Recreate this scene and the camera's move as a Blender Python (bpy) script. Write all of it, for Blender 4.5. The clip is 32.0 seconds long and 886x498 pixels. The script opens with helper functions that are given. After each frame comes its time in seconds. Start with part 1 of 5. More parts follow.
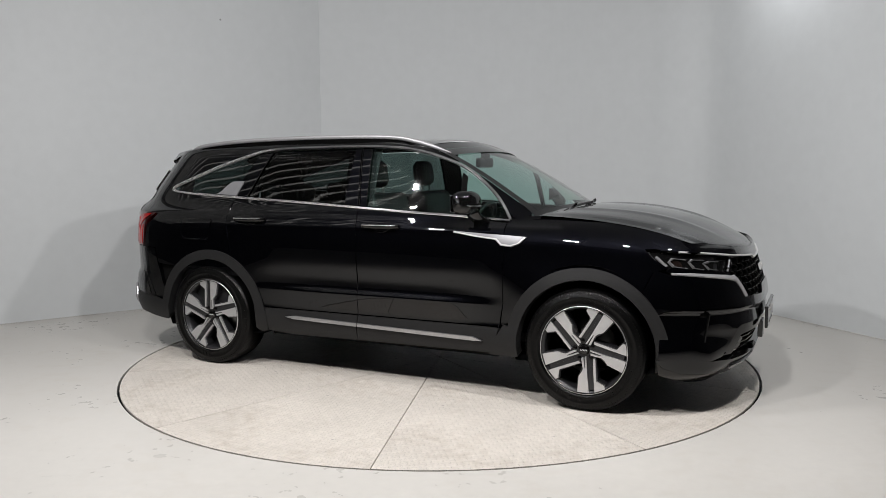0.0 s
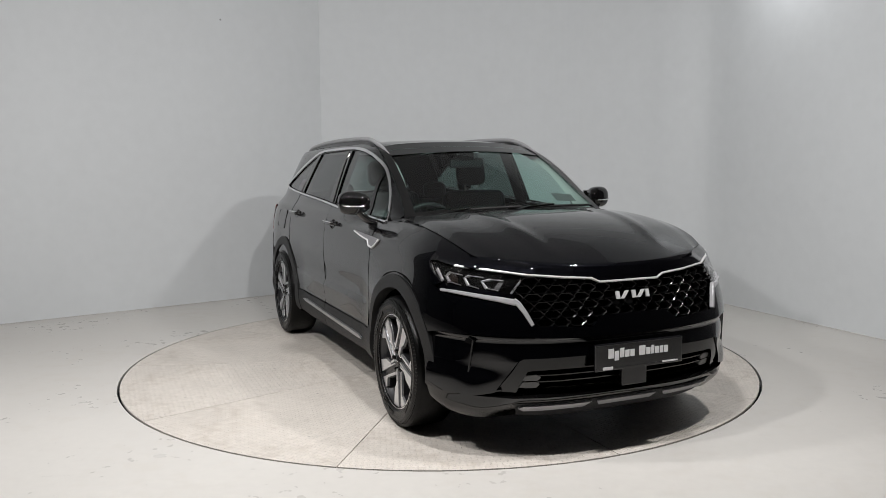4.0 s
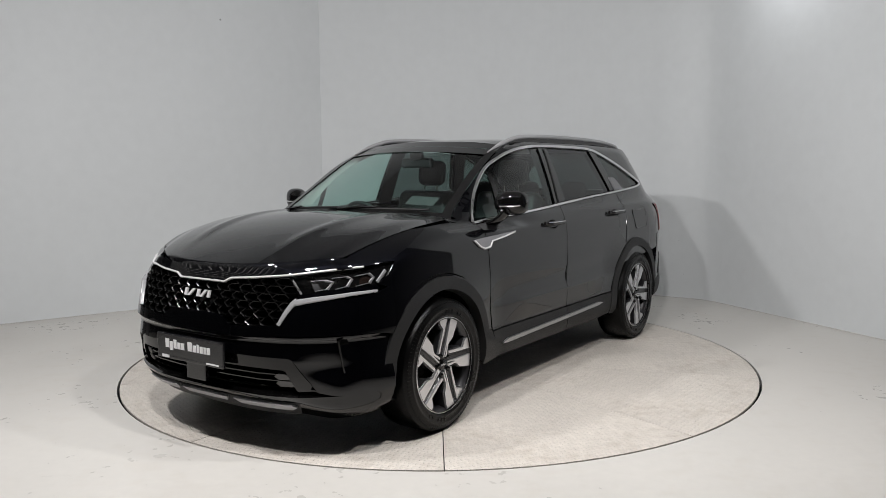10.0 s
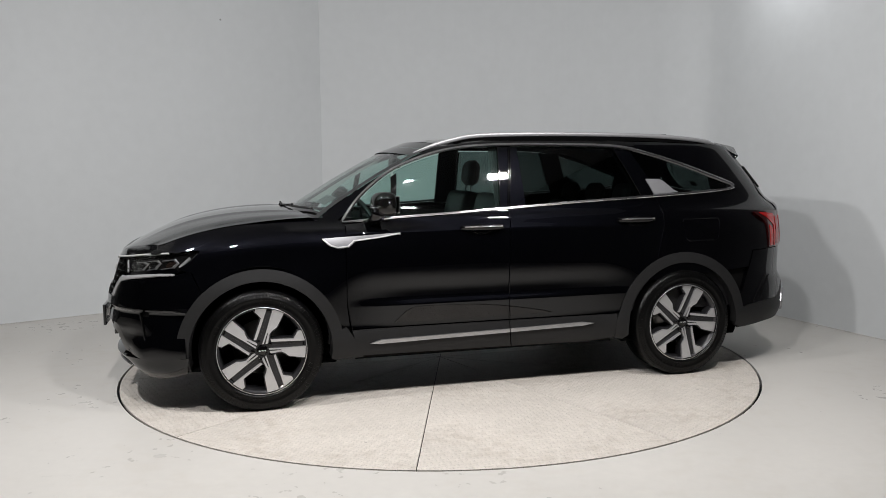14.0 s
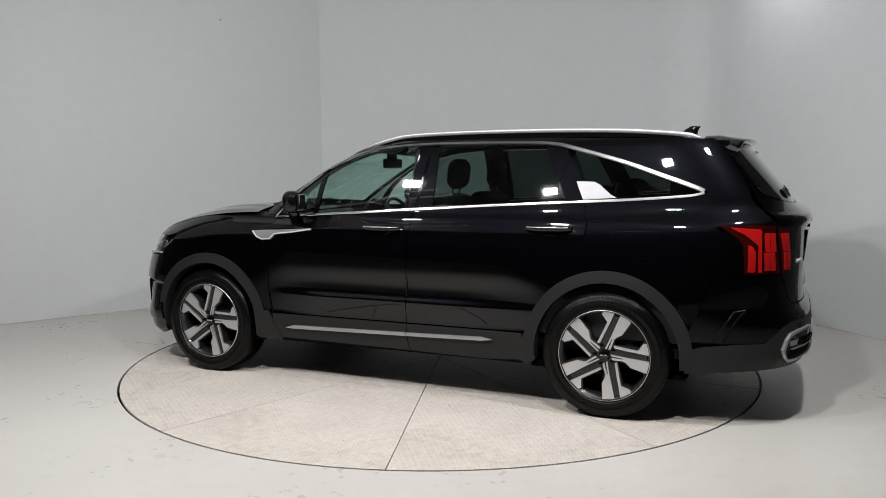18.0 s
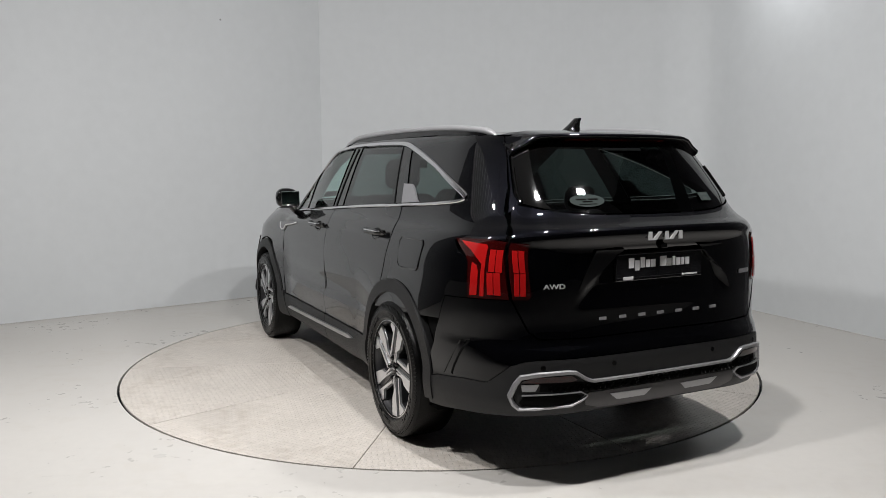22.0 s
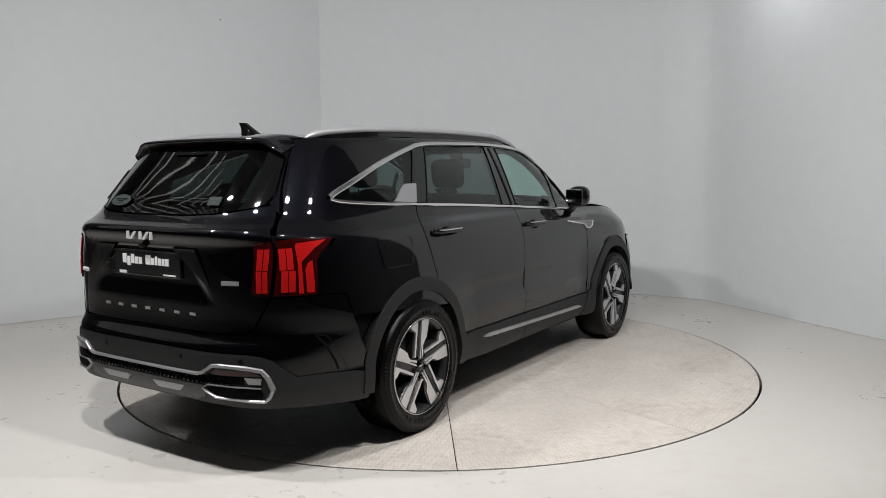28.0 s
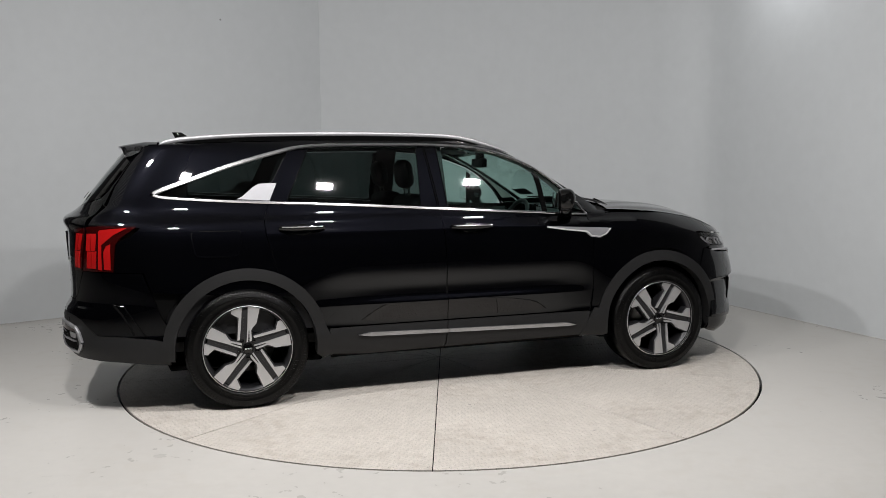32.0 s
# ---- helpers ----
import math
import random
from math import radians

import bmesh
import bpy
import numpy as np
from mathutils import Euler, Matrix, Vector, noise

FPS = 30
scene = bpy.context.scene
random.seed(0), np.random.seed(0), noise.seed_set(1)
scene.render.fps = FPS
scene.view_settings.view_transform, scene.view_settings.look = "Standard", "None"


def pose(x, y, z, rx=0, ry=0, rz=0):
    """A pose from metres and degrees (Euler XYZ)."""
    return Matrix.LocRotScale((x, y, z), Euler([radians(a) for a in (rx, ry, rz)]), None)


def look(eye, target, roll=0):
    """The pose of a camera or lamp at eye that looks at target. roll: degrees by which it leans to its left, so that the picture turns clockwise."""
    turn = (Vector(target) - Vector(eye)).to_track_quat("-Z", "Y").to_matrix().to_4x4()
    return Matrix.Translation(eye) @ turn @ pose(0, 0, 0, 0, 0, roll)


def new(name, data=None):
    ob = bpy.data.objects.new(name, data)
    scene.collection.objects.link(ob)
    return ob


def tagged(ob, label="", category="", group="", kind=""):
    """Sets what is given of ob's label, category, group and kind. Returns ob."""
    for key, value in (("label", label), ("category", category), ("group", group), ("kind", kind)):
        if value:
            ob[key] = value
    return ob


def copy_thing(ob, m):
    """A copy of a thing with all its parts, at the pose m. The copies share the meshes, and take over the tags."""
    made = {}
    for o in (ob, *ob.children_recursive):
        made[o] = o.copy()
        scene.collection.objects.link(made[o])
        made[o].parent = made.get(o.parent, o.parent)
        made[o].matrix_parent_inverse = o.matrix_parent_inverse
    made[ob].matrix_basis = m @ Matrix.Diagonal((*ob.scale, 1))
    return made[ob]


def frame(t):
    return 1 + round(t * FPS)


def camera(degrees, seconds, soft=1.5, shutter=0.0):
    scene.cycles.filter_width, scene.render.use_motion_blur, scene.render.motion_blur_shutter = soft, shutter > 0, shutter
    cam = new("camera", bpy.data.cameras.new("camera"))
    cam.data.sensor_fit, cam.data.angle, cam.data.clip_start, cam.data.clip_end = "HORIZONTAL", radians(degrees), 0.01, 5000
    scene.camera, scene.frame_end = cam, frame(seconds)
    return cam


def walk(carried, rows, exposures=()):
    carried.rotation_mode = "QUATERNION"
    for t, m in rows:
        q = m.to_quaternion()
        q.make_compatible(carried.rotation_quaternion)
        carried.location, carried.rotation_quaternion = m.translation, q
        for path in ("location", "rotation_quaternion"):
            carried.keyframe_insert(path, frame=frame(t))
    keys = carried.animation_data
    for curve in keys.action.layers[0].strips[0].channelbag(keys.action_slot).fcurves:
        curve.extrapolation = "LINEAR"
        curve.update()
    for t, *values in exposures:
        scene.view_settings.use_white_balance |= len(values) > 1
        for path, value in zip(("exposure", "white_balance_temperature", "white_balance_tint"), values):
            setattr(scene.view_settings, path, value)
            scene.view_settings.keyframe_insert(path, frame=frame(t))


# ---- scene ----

# ---------------------------------------------------------------- camera
cam = camera(59.05, 32.0, soft=0.75)
EYE = (0.0, -5.821, 1.416)
AIM = (0.03, 0.0, 0.8216)
STOPS = [(0, -0.08), (2, -0.02), (6, -0.11), (10, -0.06), (13, -0.08), (17, -0.19), (19, -0.13), (22, -0.01), (25, -0.07), (28, -0.06), (30, -0.14), (32, -0.24)]
walk(cam, [(0, look(EYE, AIM, -0.45)), (32, look(EYE, AIM, -0.45))], STOPS)

# turn of the table and of the car on it, degrees at every fourth second
TURNS = [(0, -26.25), (4, -66.45), (8, -105.40), (12, -145.00), (16, -184.40), (20, -224.45), (24, -264.20), (28, -303.65), (32, -342.65)]
OX, OY = -0.054, 0.064   # middle of the wheelbase on the table

# ---------------------------------------------------------------- light
world = bpy.data.worlds.new("world")
world.use_nodes = True
world.node_tree.nodes["Background"].inputs[0].default_value = (0.6, 0.65, 0.7, 1)
world.node_tree.nodes["Background"].inputs[1].default_value = 0.02
scene.world = world
scene.view_settings.exposure = 0.0


def area(name, eye, target, w, h, power, colour):
    d = bpy.data.lights.new(name, "AREA")
    d.shape, d.size, d.size_y, d.energy, d.color = "RECTANGLE", w, h, power, colour
    ob = new(name, d)
    ob.matrix_world = look(eye, target)
    return ob


WARM, COOL = (1.0, 0.978, 0.975), (0.97, 0.985, 1.0)
FLOODS = [((-2.55, -2.35, 3.35), 78), ((-1.2, -3.25, 3.35), 74), ((0.45, -3.05, 3.3), 70), ((1.9, -2.45, 3.25), 62)]
for i, (at, power) in enumerate(FLOODS):
    area("flood_lamp_%d" % (i + 1), at, (0.25 * at[0], 0.4, 0.3), 0.19, 0.12, power, WARM)
area("flood_lamp_5", (2.72, 1.25, 3.35), (3.35, 1.45, 2.7), 0.3, 0.2, 3, COOL)


# ---------------------------------------------------------------- materials
def mat(name, colour, rough=0.5, metal=0.0, coat=0.0, spec=0.5, grain=0.0, scale=40.0, bump=0.0, bump_scale=80.0, spots=0.0, emit=None, power=0.0, ior=1.5, rough_var=0.0, spot_scale=4.0, stain=None, stain_scale=1.5):
    m = bpy.data.materials.new(name)
    m.use_nodes = True
    nt = m.node_tree
    b = nt.nodes["Principled BSDF"]
    b.inputs["Base Color"].default_value = (*colour, 1)
    b.inputs["Roughness"].default_value = rough
    b.inputs["Metallic"].default_value = metal
    b.inputs["Coat Weight"].default_value = coat
    b.inputs["Coat Roughness"].default_value = 0.025
    b.inputs["Specular IOR Level"].default_value = spec
    b.inputs["IOR"].default_value = ior
    co = nt.nodes.new("ShaderNodeTexCoord")
    if grain or spots:
        n1 = nt.nodes.new("ShaderNodeTexNoise")
        n1.inputs["Scale"].default_value, n1.inputs["Detail"].default_value = scale, 6
        nt.links.new(co.outputs["Object"], n1.inputs["Vector"])
        n2 = nt.nodes.new("ShaderNodeTexNoise")
        n2.inputs["Scale"].default_value, n2.inputs["Detail"].default_value = scale / 14, 5
        nt.links.new(co.outputs["Object"], n2.inputs["Vector"])
        add = nt.nodes.new("ShaderNodeMath")
        add.operation = "ADD"
        nt.links.new(n1.outputs[0], add.inputs[0]), nt.links.new(n2.outputs[0], add.inputs[1])
        mr = nt.nodes.new("ShaderNodeMapRange")
        mr.inputs[1].default_value, mr.inputs[2].default_value = 0.6, 1.4
        mr.inputs[3].default_value, mr.inputs[4].default_value = 1 - grain, 1 + grain
        nt.links.new(add.outputs[0], mr.inputs[0])
        mix = nt.nodes.new("ShaderNodeMix")
        mix.data_type, mix.blend_type = "RGBA", "MULTIPLY"
        mix.inputs[0].default_value = 1
        mix.inputs[6].default_value = (*colour, 1)
        nt.links.new(mr.outputs[0], mix.inputs[7])
        last = mix.outputs[2]
        if spots:
            # scattered specks: cells of which a few carry a small dark dot
            vo = nt.nodes.new("ShaderNodeTexVoronoi")
            vo.inputs["Scale"].default_value = spot_scale
            nt.links.new(co.outputs["Object"], vo.inputs["Vector"])
            sep = nt.nodes.new("ShaderNodeSeparateColor")
            nt.links.new(vo.outputs["Color"], sep.inputs[0])
            size = nt.nodes.new("ShaderNodeMapRange")
            size.inputs[1].default_value, size.inputs[2].default_value, size.inputs[3].default_value, size.inputs[4].default_value = 0.62, 1.0, 0.0, 0.013 * spot_scale
            nt.links.new(sep.outputs[0], size.inputs[0])
            le = nt.nodes.new("ShaderNodeMath")
            le.operation = "LESS_THAN"
            nt.links.new(vo.outputs["Distance"], le.inputs[0]), nt.links.new(size.outputs[0], le.inputs[1])
            k = nt.nodes.new("ShaderNodeMath")
            k.operation, k.inputs[1].default_value, k.inputs[2].default_value = "MULTIPLY_ADD", -spots, 1.0
            nt.links.new(le.outputs[0], k.inputs[0])
            mx = nt.nodes.new("ShaderNodeMix")
            mx.data_type, mx.blend_type = "RGBA", "MULTIPLY"
            mx.inputs[0].default_value = 1
            nt.links.new(last, mx.inputs[6]), nt.links.new(k.outputs[0], mx.inputs[7])
            last = mx.outputs[2]
        if stain:
            # uneven smudges of another colour, clustered by a broad noise and broken up by a fine one
            s1, s2 = nt.nodes.new("ShaderNodeTexNoise"), nt.nodes.new("ShaderNodeTexNoise")
            for n, q, k in ((s1, stain_scale, 9), (s2, stain_scale * 9, 5)):
                n.inputs["Scale"].default_value, n.inputs["Detail"].default_value = q, k
                nt.links.new(co.outputs["Object"], n.inputs["Vector"])
            mu = nt.nodes.new("ShaderNodeMath")
            mu.operation = "MULTIPLY"
            nt.links.new(s1.outputs[0], mu.inputs[0]), nt.links.new(s2.outputs[0], mu.inputs[1])
            sm = nt.nodes.new("ShaderNodeMapRange")
            sm.inputs[1].default_value, sm.inputs[2].default_value, sm.inputs[3].default_value, sm.inputs[4].default_value = 0.26, 0.44, 0.0, 0.34
            nt.links.new(mu.outputs[0], sm.inputs[0])
            sx = nt.nodes.new("ShaderNodeMix")
            sx.data_type = "RGBA"
            sx.inputs[7].default_value = (*stain, 1)
            nt.links.new(sm.outputs[0], sx.inputs[0]), nt.links.new(last, sx.inputs[6])
            last = sx.outputs[2]
        nt.links.new(last, b.inputs["Base Color"])
        if rough_var:
            r = nt.nodes.new("ShaderNodeMapRange")
            r.inputs[1].default_value, r.inputs[2].default_value = 0.6, 1.4
            r.inputs[3].default_value, r.inputs[4].default_value = rough - rough_var, rough + rough_var
            nt.links.new(add.outputs[0], r.inputs[0])
            nt.links.new(r.outputs[0], b.inputs["Roughness"])
    if bump:
        n3 = nt.nodes.new("ShaderNodeTexNoise")
        n3.inputs["Scale"].default_value, n3.inputs["Detail"].default_value = bump_scale, 4
        nt.links.new(co.outputs["Object"], n3.inputs["Vector"])
        bp = nt.nodes.new("ShaderNodeBump")
        bp.inputs["Strength"].default_value, bp.inputs["Distance"].default_value = bump, 0.004
        nt.links.new(n3.outputs[0], bp.inputs["Height"])
        nt.links.new(bp.outputs[0], b.inputs["Normal"])
    if emit:
        b.inputs["Emission Color"].default_value, b.inputs["Emission Strength"].default_value = (*emit, 1), power
    return m


def glass_mat(name, tint, gloss=1.0):
    m = bpy.data.materials.new(name)
    m.use_nodes = True
    nt = m.node_tree
    nt.nodes.remove(nt.nodes["Principled BSDF"])
    tr, gl, mx, lw, pw, ad = (nt.nodes.new("ShaderNode" + k) for k in ("BsdfTransparent", "BsdfGlossy", "MixShader", "LayerWeight", "Math", "Math"))
    tr.inputs[0].default_value = (*tint, 1)
    gl.inputs["Color"].default_value = (gloss, gloss, gloss, 1)
    gl.inputs["Roughness"].default_value = 0.03
    lw.inputs[0].default_value = 0.5
    pw.operation, pw.inputs[1].default_value = "POWER", 5.0
    ad.operation, ad.inputs[1].default_value, ad.inputs[2].default_value = "MULTIPLY_ADD", 0.94, 0.05
    nt.links.new(lw.outputs["Facing"], pw.inputs[0]), nt.links.new(pw.outputs[0], ad.inputs[0])
    nt.links.new(ad.outputs[0], mx.inputs[0]), nt.links.new(tr.outputs[0], mx.inputs[1]), nt.links.new(gl.outputs[0], mx.inputs[2])
    nt.links.new(mx.outputs[0], nt.nodes["Material Output"].inputs[0])
    return m


PAINT = mat("black_paint", (0.0017, 0.0018, 0.0027), 0.38, 0.75, 1.0, 0.0)
GLOSS = mat("gloss_black_plastic", (0.0025, 0.0025, 0.0025), 0.06, 0, 0.0)
HONEY = mat("dim_gloss_plastic", (0.002, 0.002, 0.002), 0.16, 0, 0.0, 0.2)
CLAD = mat("grey_plastic", (0.0115, 0.0115, 0.0118), 0.5, 0, 0, 0.28, grain=0.15, scale=300, bump=0.15, bump_scale=900)
DARK = mat("black_void", (0.002, 0.002, 0.002), 0.9, 0, 0, 0.1)
CHROME = mat("satin_chrome", (0.78, 0.78, 0.79), 0.18, 1.0)
SILVER = mat("silver_plastic", (0.36, 0.36, 0.37), 0.42, 0.6)
SATIN = mat("satin_grey_metal", (0.24, 0.24, 0.25), 0.45, 0.6, grain=0.06, scale=300)
SILL = mat("brushed_sill_metal", (0.42, 0.42, 0.43), 0.34, 0.85, grain=0.18, scale=90)
GREY = mat("grey_skid_plastic", (0.055, 0.052, 0.054), 0.42, 0.2, grain=0.1, scale=200)
DRL = mat("pale_lamp_plastic", (0.36, 0.36, 0.37), 0.22, 0.3, 0.4)
TRIM = mat("satin_trim_metal", (0.33, 0.33, 0.34), 0.30, 0.65)
MACHINED = mat("machined_alloy", (0.66, 0.66, 0.67), 0.30, 0.82, grain=0.05, scale=500)
ALLOY = mat("dark_alloy", (0.020, 0.020, 0.022), 0.38, 0.3, 0.3)
RUBBER = mat("tyre_rubber", (0.0016, 0.0016, 0.0016), 0.28, 0, 0, 0.20, grain=0.35, scale=60, bump=0.35, bump_scale=260)
STEEL = mat("brake_steel", (0.3, 0.29, 0.28), 0.4, 1.0)
GLASS = glass_mat("clear_glass", (0.62, 0.78, 0.74))
TINTED = glass_mat("privacy_glass", (0.15, 0.185, 0.18))
LENS = glass_mat("lamp_lens", (0.8, 0.8, 0.8))
RED = mat("red_lens", (0.31, 0.006, 0.006), 0.16, 0, 0.7, grain=0.12, scale=220)
RED_DARK = mat("dark_red_lens", (0.022, 0.001, 0.001), 0.10, 0, 0.7)
BRAKE = mat("brake_lens", (0.075, 0.003, 0.003), 0.2, 0, 0.5)
AMBER = mat("amber_lens", (0.016, 0.010, 0.008), 0.2, 0, 0.5)
CABIN = mat("black_cabin_trim", (0.012, 0.012, 0.013), 0.6, 0, 0, 0.4, grain=0.2, scale=120)
LEATHER = mat("black_leather", (0.016, 0.016, 0.017), 0.45, 0, 0, 0.5, grain=0.25, scale=200, bump=0.2, bump_scale=250)
LINING = mat("pale_headliner", (0.34, 0.34, 0.325), 0.9)
WHITE = mat("white_print", (0.68, 0.68, 0.68), 0.5)
BRIGHT = mat("bright_badge_metal", (0.66, 0.66, 0.66), 0.3, 0.35)
FOG = mat("fog_lamp_grey", (0.10, 0.10, 0.10), 0.35, 0.3)
PLATE = mat("black_plate", (0.008, 0.008, 0.009), 0.18, 0, 0.5)
WALL = mat("white_wall_paint", (0.590, 0.612, 0.622), 0.62, 0, 0, 0.35, grain=0.03, scale=9, bump=0.12, bump_scale=14, spots=0.55, spot_scale=2.6)
FLOOR = mat("pale_floor_paint", (0.585, 0.568, 0.535), 0.34, 0, 0, 0.45, grain=0.06, scale=16, bump=0.06, bump_scale=30, rough_var=0.12, spots=0.10, spot_scale=3.2, stain=(0.50, 0.465, 0.41), stain_scale=0.9)


def tread_mat():
    """Painted steel with raised lugs that lie alternately along and across."""
    m = mat("painted_tread_plate", (0.625, 0.583, 0.530), 0.48, 0, 0, 0.45, grain=0.15, scale=26, spots=0.35, spot_scale=9.0, stain=(0.36, 0.30, 0.24), stain_scale=1.6)
    nt = m.node_tree
    b = nt.nodes["Principled BSDF"]
    co = nt.nodes.new("ShaderNodeTexCoord")

    def vm(op, a, c=None):
        n = nt.nodes.new("ShaderNodeVectorMath")
        n.operation = op
        nt.links.new(a, n.inputs[0])
        if c is not None:
            n.inputs[1].default_value = c
        return n

    def mt(op, a, c, d=None):
        n = nt.nodes.new("ShaderNodeMath")
        n.operation = op
        for k, q in enumerate((a, c, d)):
            if q is None:
                continue
            if isinstance(q, (int, float)):
                n.inputs[k].default_value = q
            else:
                nt.links.new(q, n.inputs[k])
        return n.outputs[0]
    sc = vm("MULTIPLY", co.outputs["Object"], (34, 34, 34))
    fr = vm("FRACTION", sc.outputs[0])
    ce = vm("SUBTRACT", fr.outputs[0], (0.5, 0.5, 0.5))
    d = []
    for w in ((2.3, 6.5, 0), (6.5, 2.3, 0)):
        q = vm("MULTIPLY", ce.outputs[0], w)
        ln = nt.nodes.new("ShaderNodeVectorMath")
        ln.operation = "LENGTH"
        nt.links.new(q.outputs[0], ln.inputs[0])
        d.append(ln.outputs["Value"])
    ck = nt.nodes.new("ShaderNodeTexChecker")
    ck.inputs["Scale"].default_value = 1.0
    off = vm("MULTIPLY", sc.outputs[0], (1, 1, 0))
    off2 = vm("ADD", off.outputs[0], (0.0001, 0.0001, 0.5))
    nt.links.new(off2.outputs[0], ck.inputs["Vector"])
    dd = mt("ADD", mt("MULTIPLY", d[0], ck.outputs["Fac"]), mt("MULTIPLY", d[1], mt("SUBTRACT", 1.0, ck.outputs["Fac"])))
    mr = nt.nodes.new("ShaderNodeMapRange")
    mr.interpolation_type = "SMOOTHSTEP"
    mr.inputs[1].default_value, mr.inputs[2].default_value, mr.inputs[3].default_value, mr.inputs[4].default_value = 0.55, 1.15, 1.0, 0.0
    nt.links.new(dd, mr.inputs[0])
    bp = nt.nodes.new("ShaderNodeBump")
    bp.inputs["Strength"].default_value, bp.inputs["Distance"].default_value = 0.65, 0.004
    nt.links.new(mr.outputs[0], bp.inputs["Height"])
    nt.links.new(bp.outputs[0], b.inputs["Normal"])
    # a darker ring round each lug, the lug tops slightly lighter
    old = b.inputs["Base Color"].links[0].from_socket
    rim = nt.nodes.new("ShaderNodeMapRange")
    rim.inputs[1].default_value, rim.inputs[2].default_value, rim.inputs[3].default_value, rim.inputs[4].default_value = 0.9, 1.8, 0.85, 1.0
    nt.links.new(dd, rim.inputs[0])
    up = mt("MAXIMUM", rim.outputs[0], mt("MULTIPLY", mr.outputs[0], 1.04))
    mx = nt.nodes.new("ShaderNodeMix")
    mx.data_type, mx.blend_type = "RGBA", "MULTIPLY"
    mx.inputs[0].default_value = 1
    nt.links.new(old, mx.inputs[6]), nt.links.new(up, mx.inputs[7])
    nt.links.new(mx.outputs[2], b.inputs["Base Color"])
    return m


TABLE = tread_mat()
JOINT_STRIP = mat("dirty_joint_strip", (0.52, 0.51, 0.49), 0.7, grain=0.25, scale=14)
CEIL = mat("ceiling_paint", (0.42, 0.42, 0.43), 0.8)
CHANNEL = mat("grey_steel_channel", (0.25, 0.25, 0.25), 0.45, 0.6)
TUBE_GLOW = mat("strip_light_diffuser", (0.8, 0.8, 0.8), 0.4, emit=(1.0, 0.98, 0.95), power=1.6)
WALL_DARK = mat("dark_wall_paint", (0.045, 0.045, 0.05), 0.8)


# ---------------------------------------------------------------- mesh helpers
def mesh_of(name, verts, faces, material, smooth=False, normals=None):
    me = bpy.data.meshes.new(name)
    me.from_pydata([tuple(v) for v in verts], [], faces)
    me.materials.append(material)
    if smooth:
        me.polygons.foreach_set("use_smooth", [True] * len(me.polygons))
    me.update()
    if normals is not None:
        me.normals_split_custom_set_from_vertices([tuple(n) for n in normals])
    return me


def child(ob, parent, label=""):
    ob.parent = parent
    if parent.parent is None:
        ob.location = (OX, OY, 0)
    return tagged(ob, label)


def part(name, bm, material, parent, label="", smooth=False):
    me = bpy.data.meshes.new(name)
    bm.to_mesh(me)
    bm.free()
    me.materials.append(material)
    if smooth:
        me.polygons.foreach_set("use_smooth", [True] * len(me.polygons))
    return child(new(name, me), parent, label)


def bm_box(bm, x0, x1, y0, y1, z0, z1, bevel=0.0, turn=None):
    r = bmesh.ops.create_cube(bm, size=1)
    vs = r["verts"]
    bmesh.ops.scale(bm, vec=(x1 - x0, y1 - y0, z1 - z0), verts=vs)
    if bevel:
        es = list({e for v in vs for e in v.link_edges})
        out = bmesh.ops.bevel(bm, geom=es, offset=bevel, segments=2, profile=0.5, affect="EDGES")
        vs = list({v for f in out["faces"] for v in f.verts} | {v for v in vs if v.is_valid})
    m = Matrix.Translation(((x0 + x1) / 2, (y0 + y1) / 2, (z0 + z1) / 2))
    if turn:
        m = m @ turn
    bmesh.ops.transform(bm, matrix=m, verts=vs)
    return vs


def box(*a, **k):
    bm = bmesh.new()
    bm_box(bm, *a, **k)
    return bm


def lathe(profile, n=48, axis="y"):
    """A turned shape from (radius, along) pairs, round the y axis."""
    verts, faces = [], []
    k = len(profile)
    for i in range(n):
        a = 2 * math.pi * i / n
        for r, h in profile:
            verts.append((r * math.cos(a), h, r * math.sin(a)))
    for i in range(n):
        for j in range(k - 1):
            a, b = i * k + j, ((i + 1) % n) * k + j
            faces.append((a, b, b + 1, a + 1))
    return verts, faces


def loft(rows, closed=False):
    k = len(rows[0])
    verts = [v for r in rows for v in r]
    faces = []
    for i in range(len(rows) - 1):
        for j in range(k if closed else k - 1):
            a, b = i * k + j, i * k + (j + 1) % k
            faces.append((a, b, b + k, a + k))
    return verts, faces


def tube(path, radius, n=8, flat=1.0):
    """A bar along a line of points; flat squeezes it across its second axis."""
    pts = [Vector(p) for p in path]
    rows = []
    for i, p in enumerate(pts):
        d = (pts[min(i + 1, len(pts) - 1)] - pts[max(i - 1, 0)]).normalized()
        up = Vector((0, 0, 1)) if abs(d.z) < 0.9 else Vector((1, 0, 0))
        s = d.cross(up).normalized()
        u = s.cross(d)
        r = radius[i] if isinstance(radius, list) else radius
        rows.append([p + s * (math.cos(a) * r * flat) + u * (math.sin(a) * r) for a in (2 * math.pi * j / n for j in range(n))])
    v, f = loft(rows, True)
    f += [tuple(range(n)), tuple(len(v) - n + j for j in range(n))[::-1]]
    return v, f


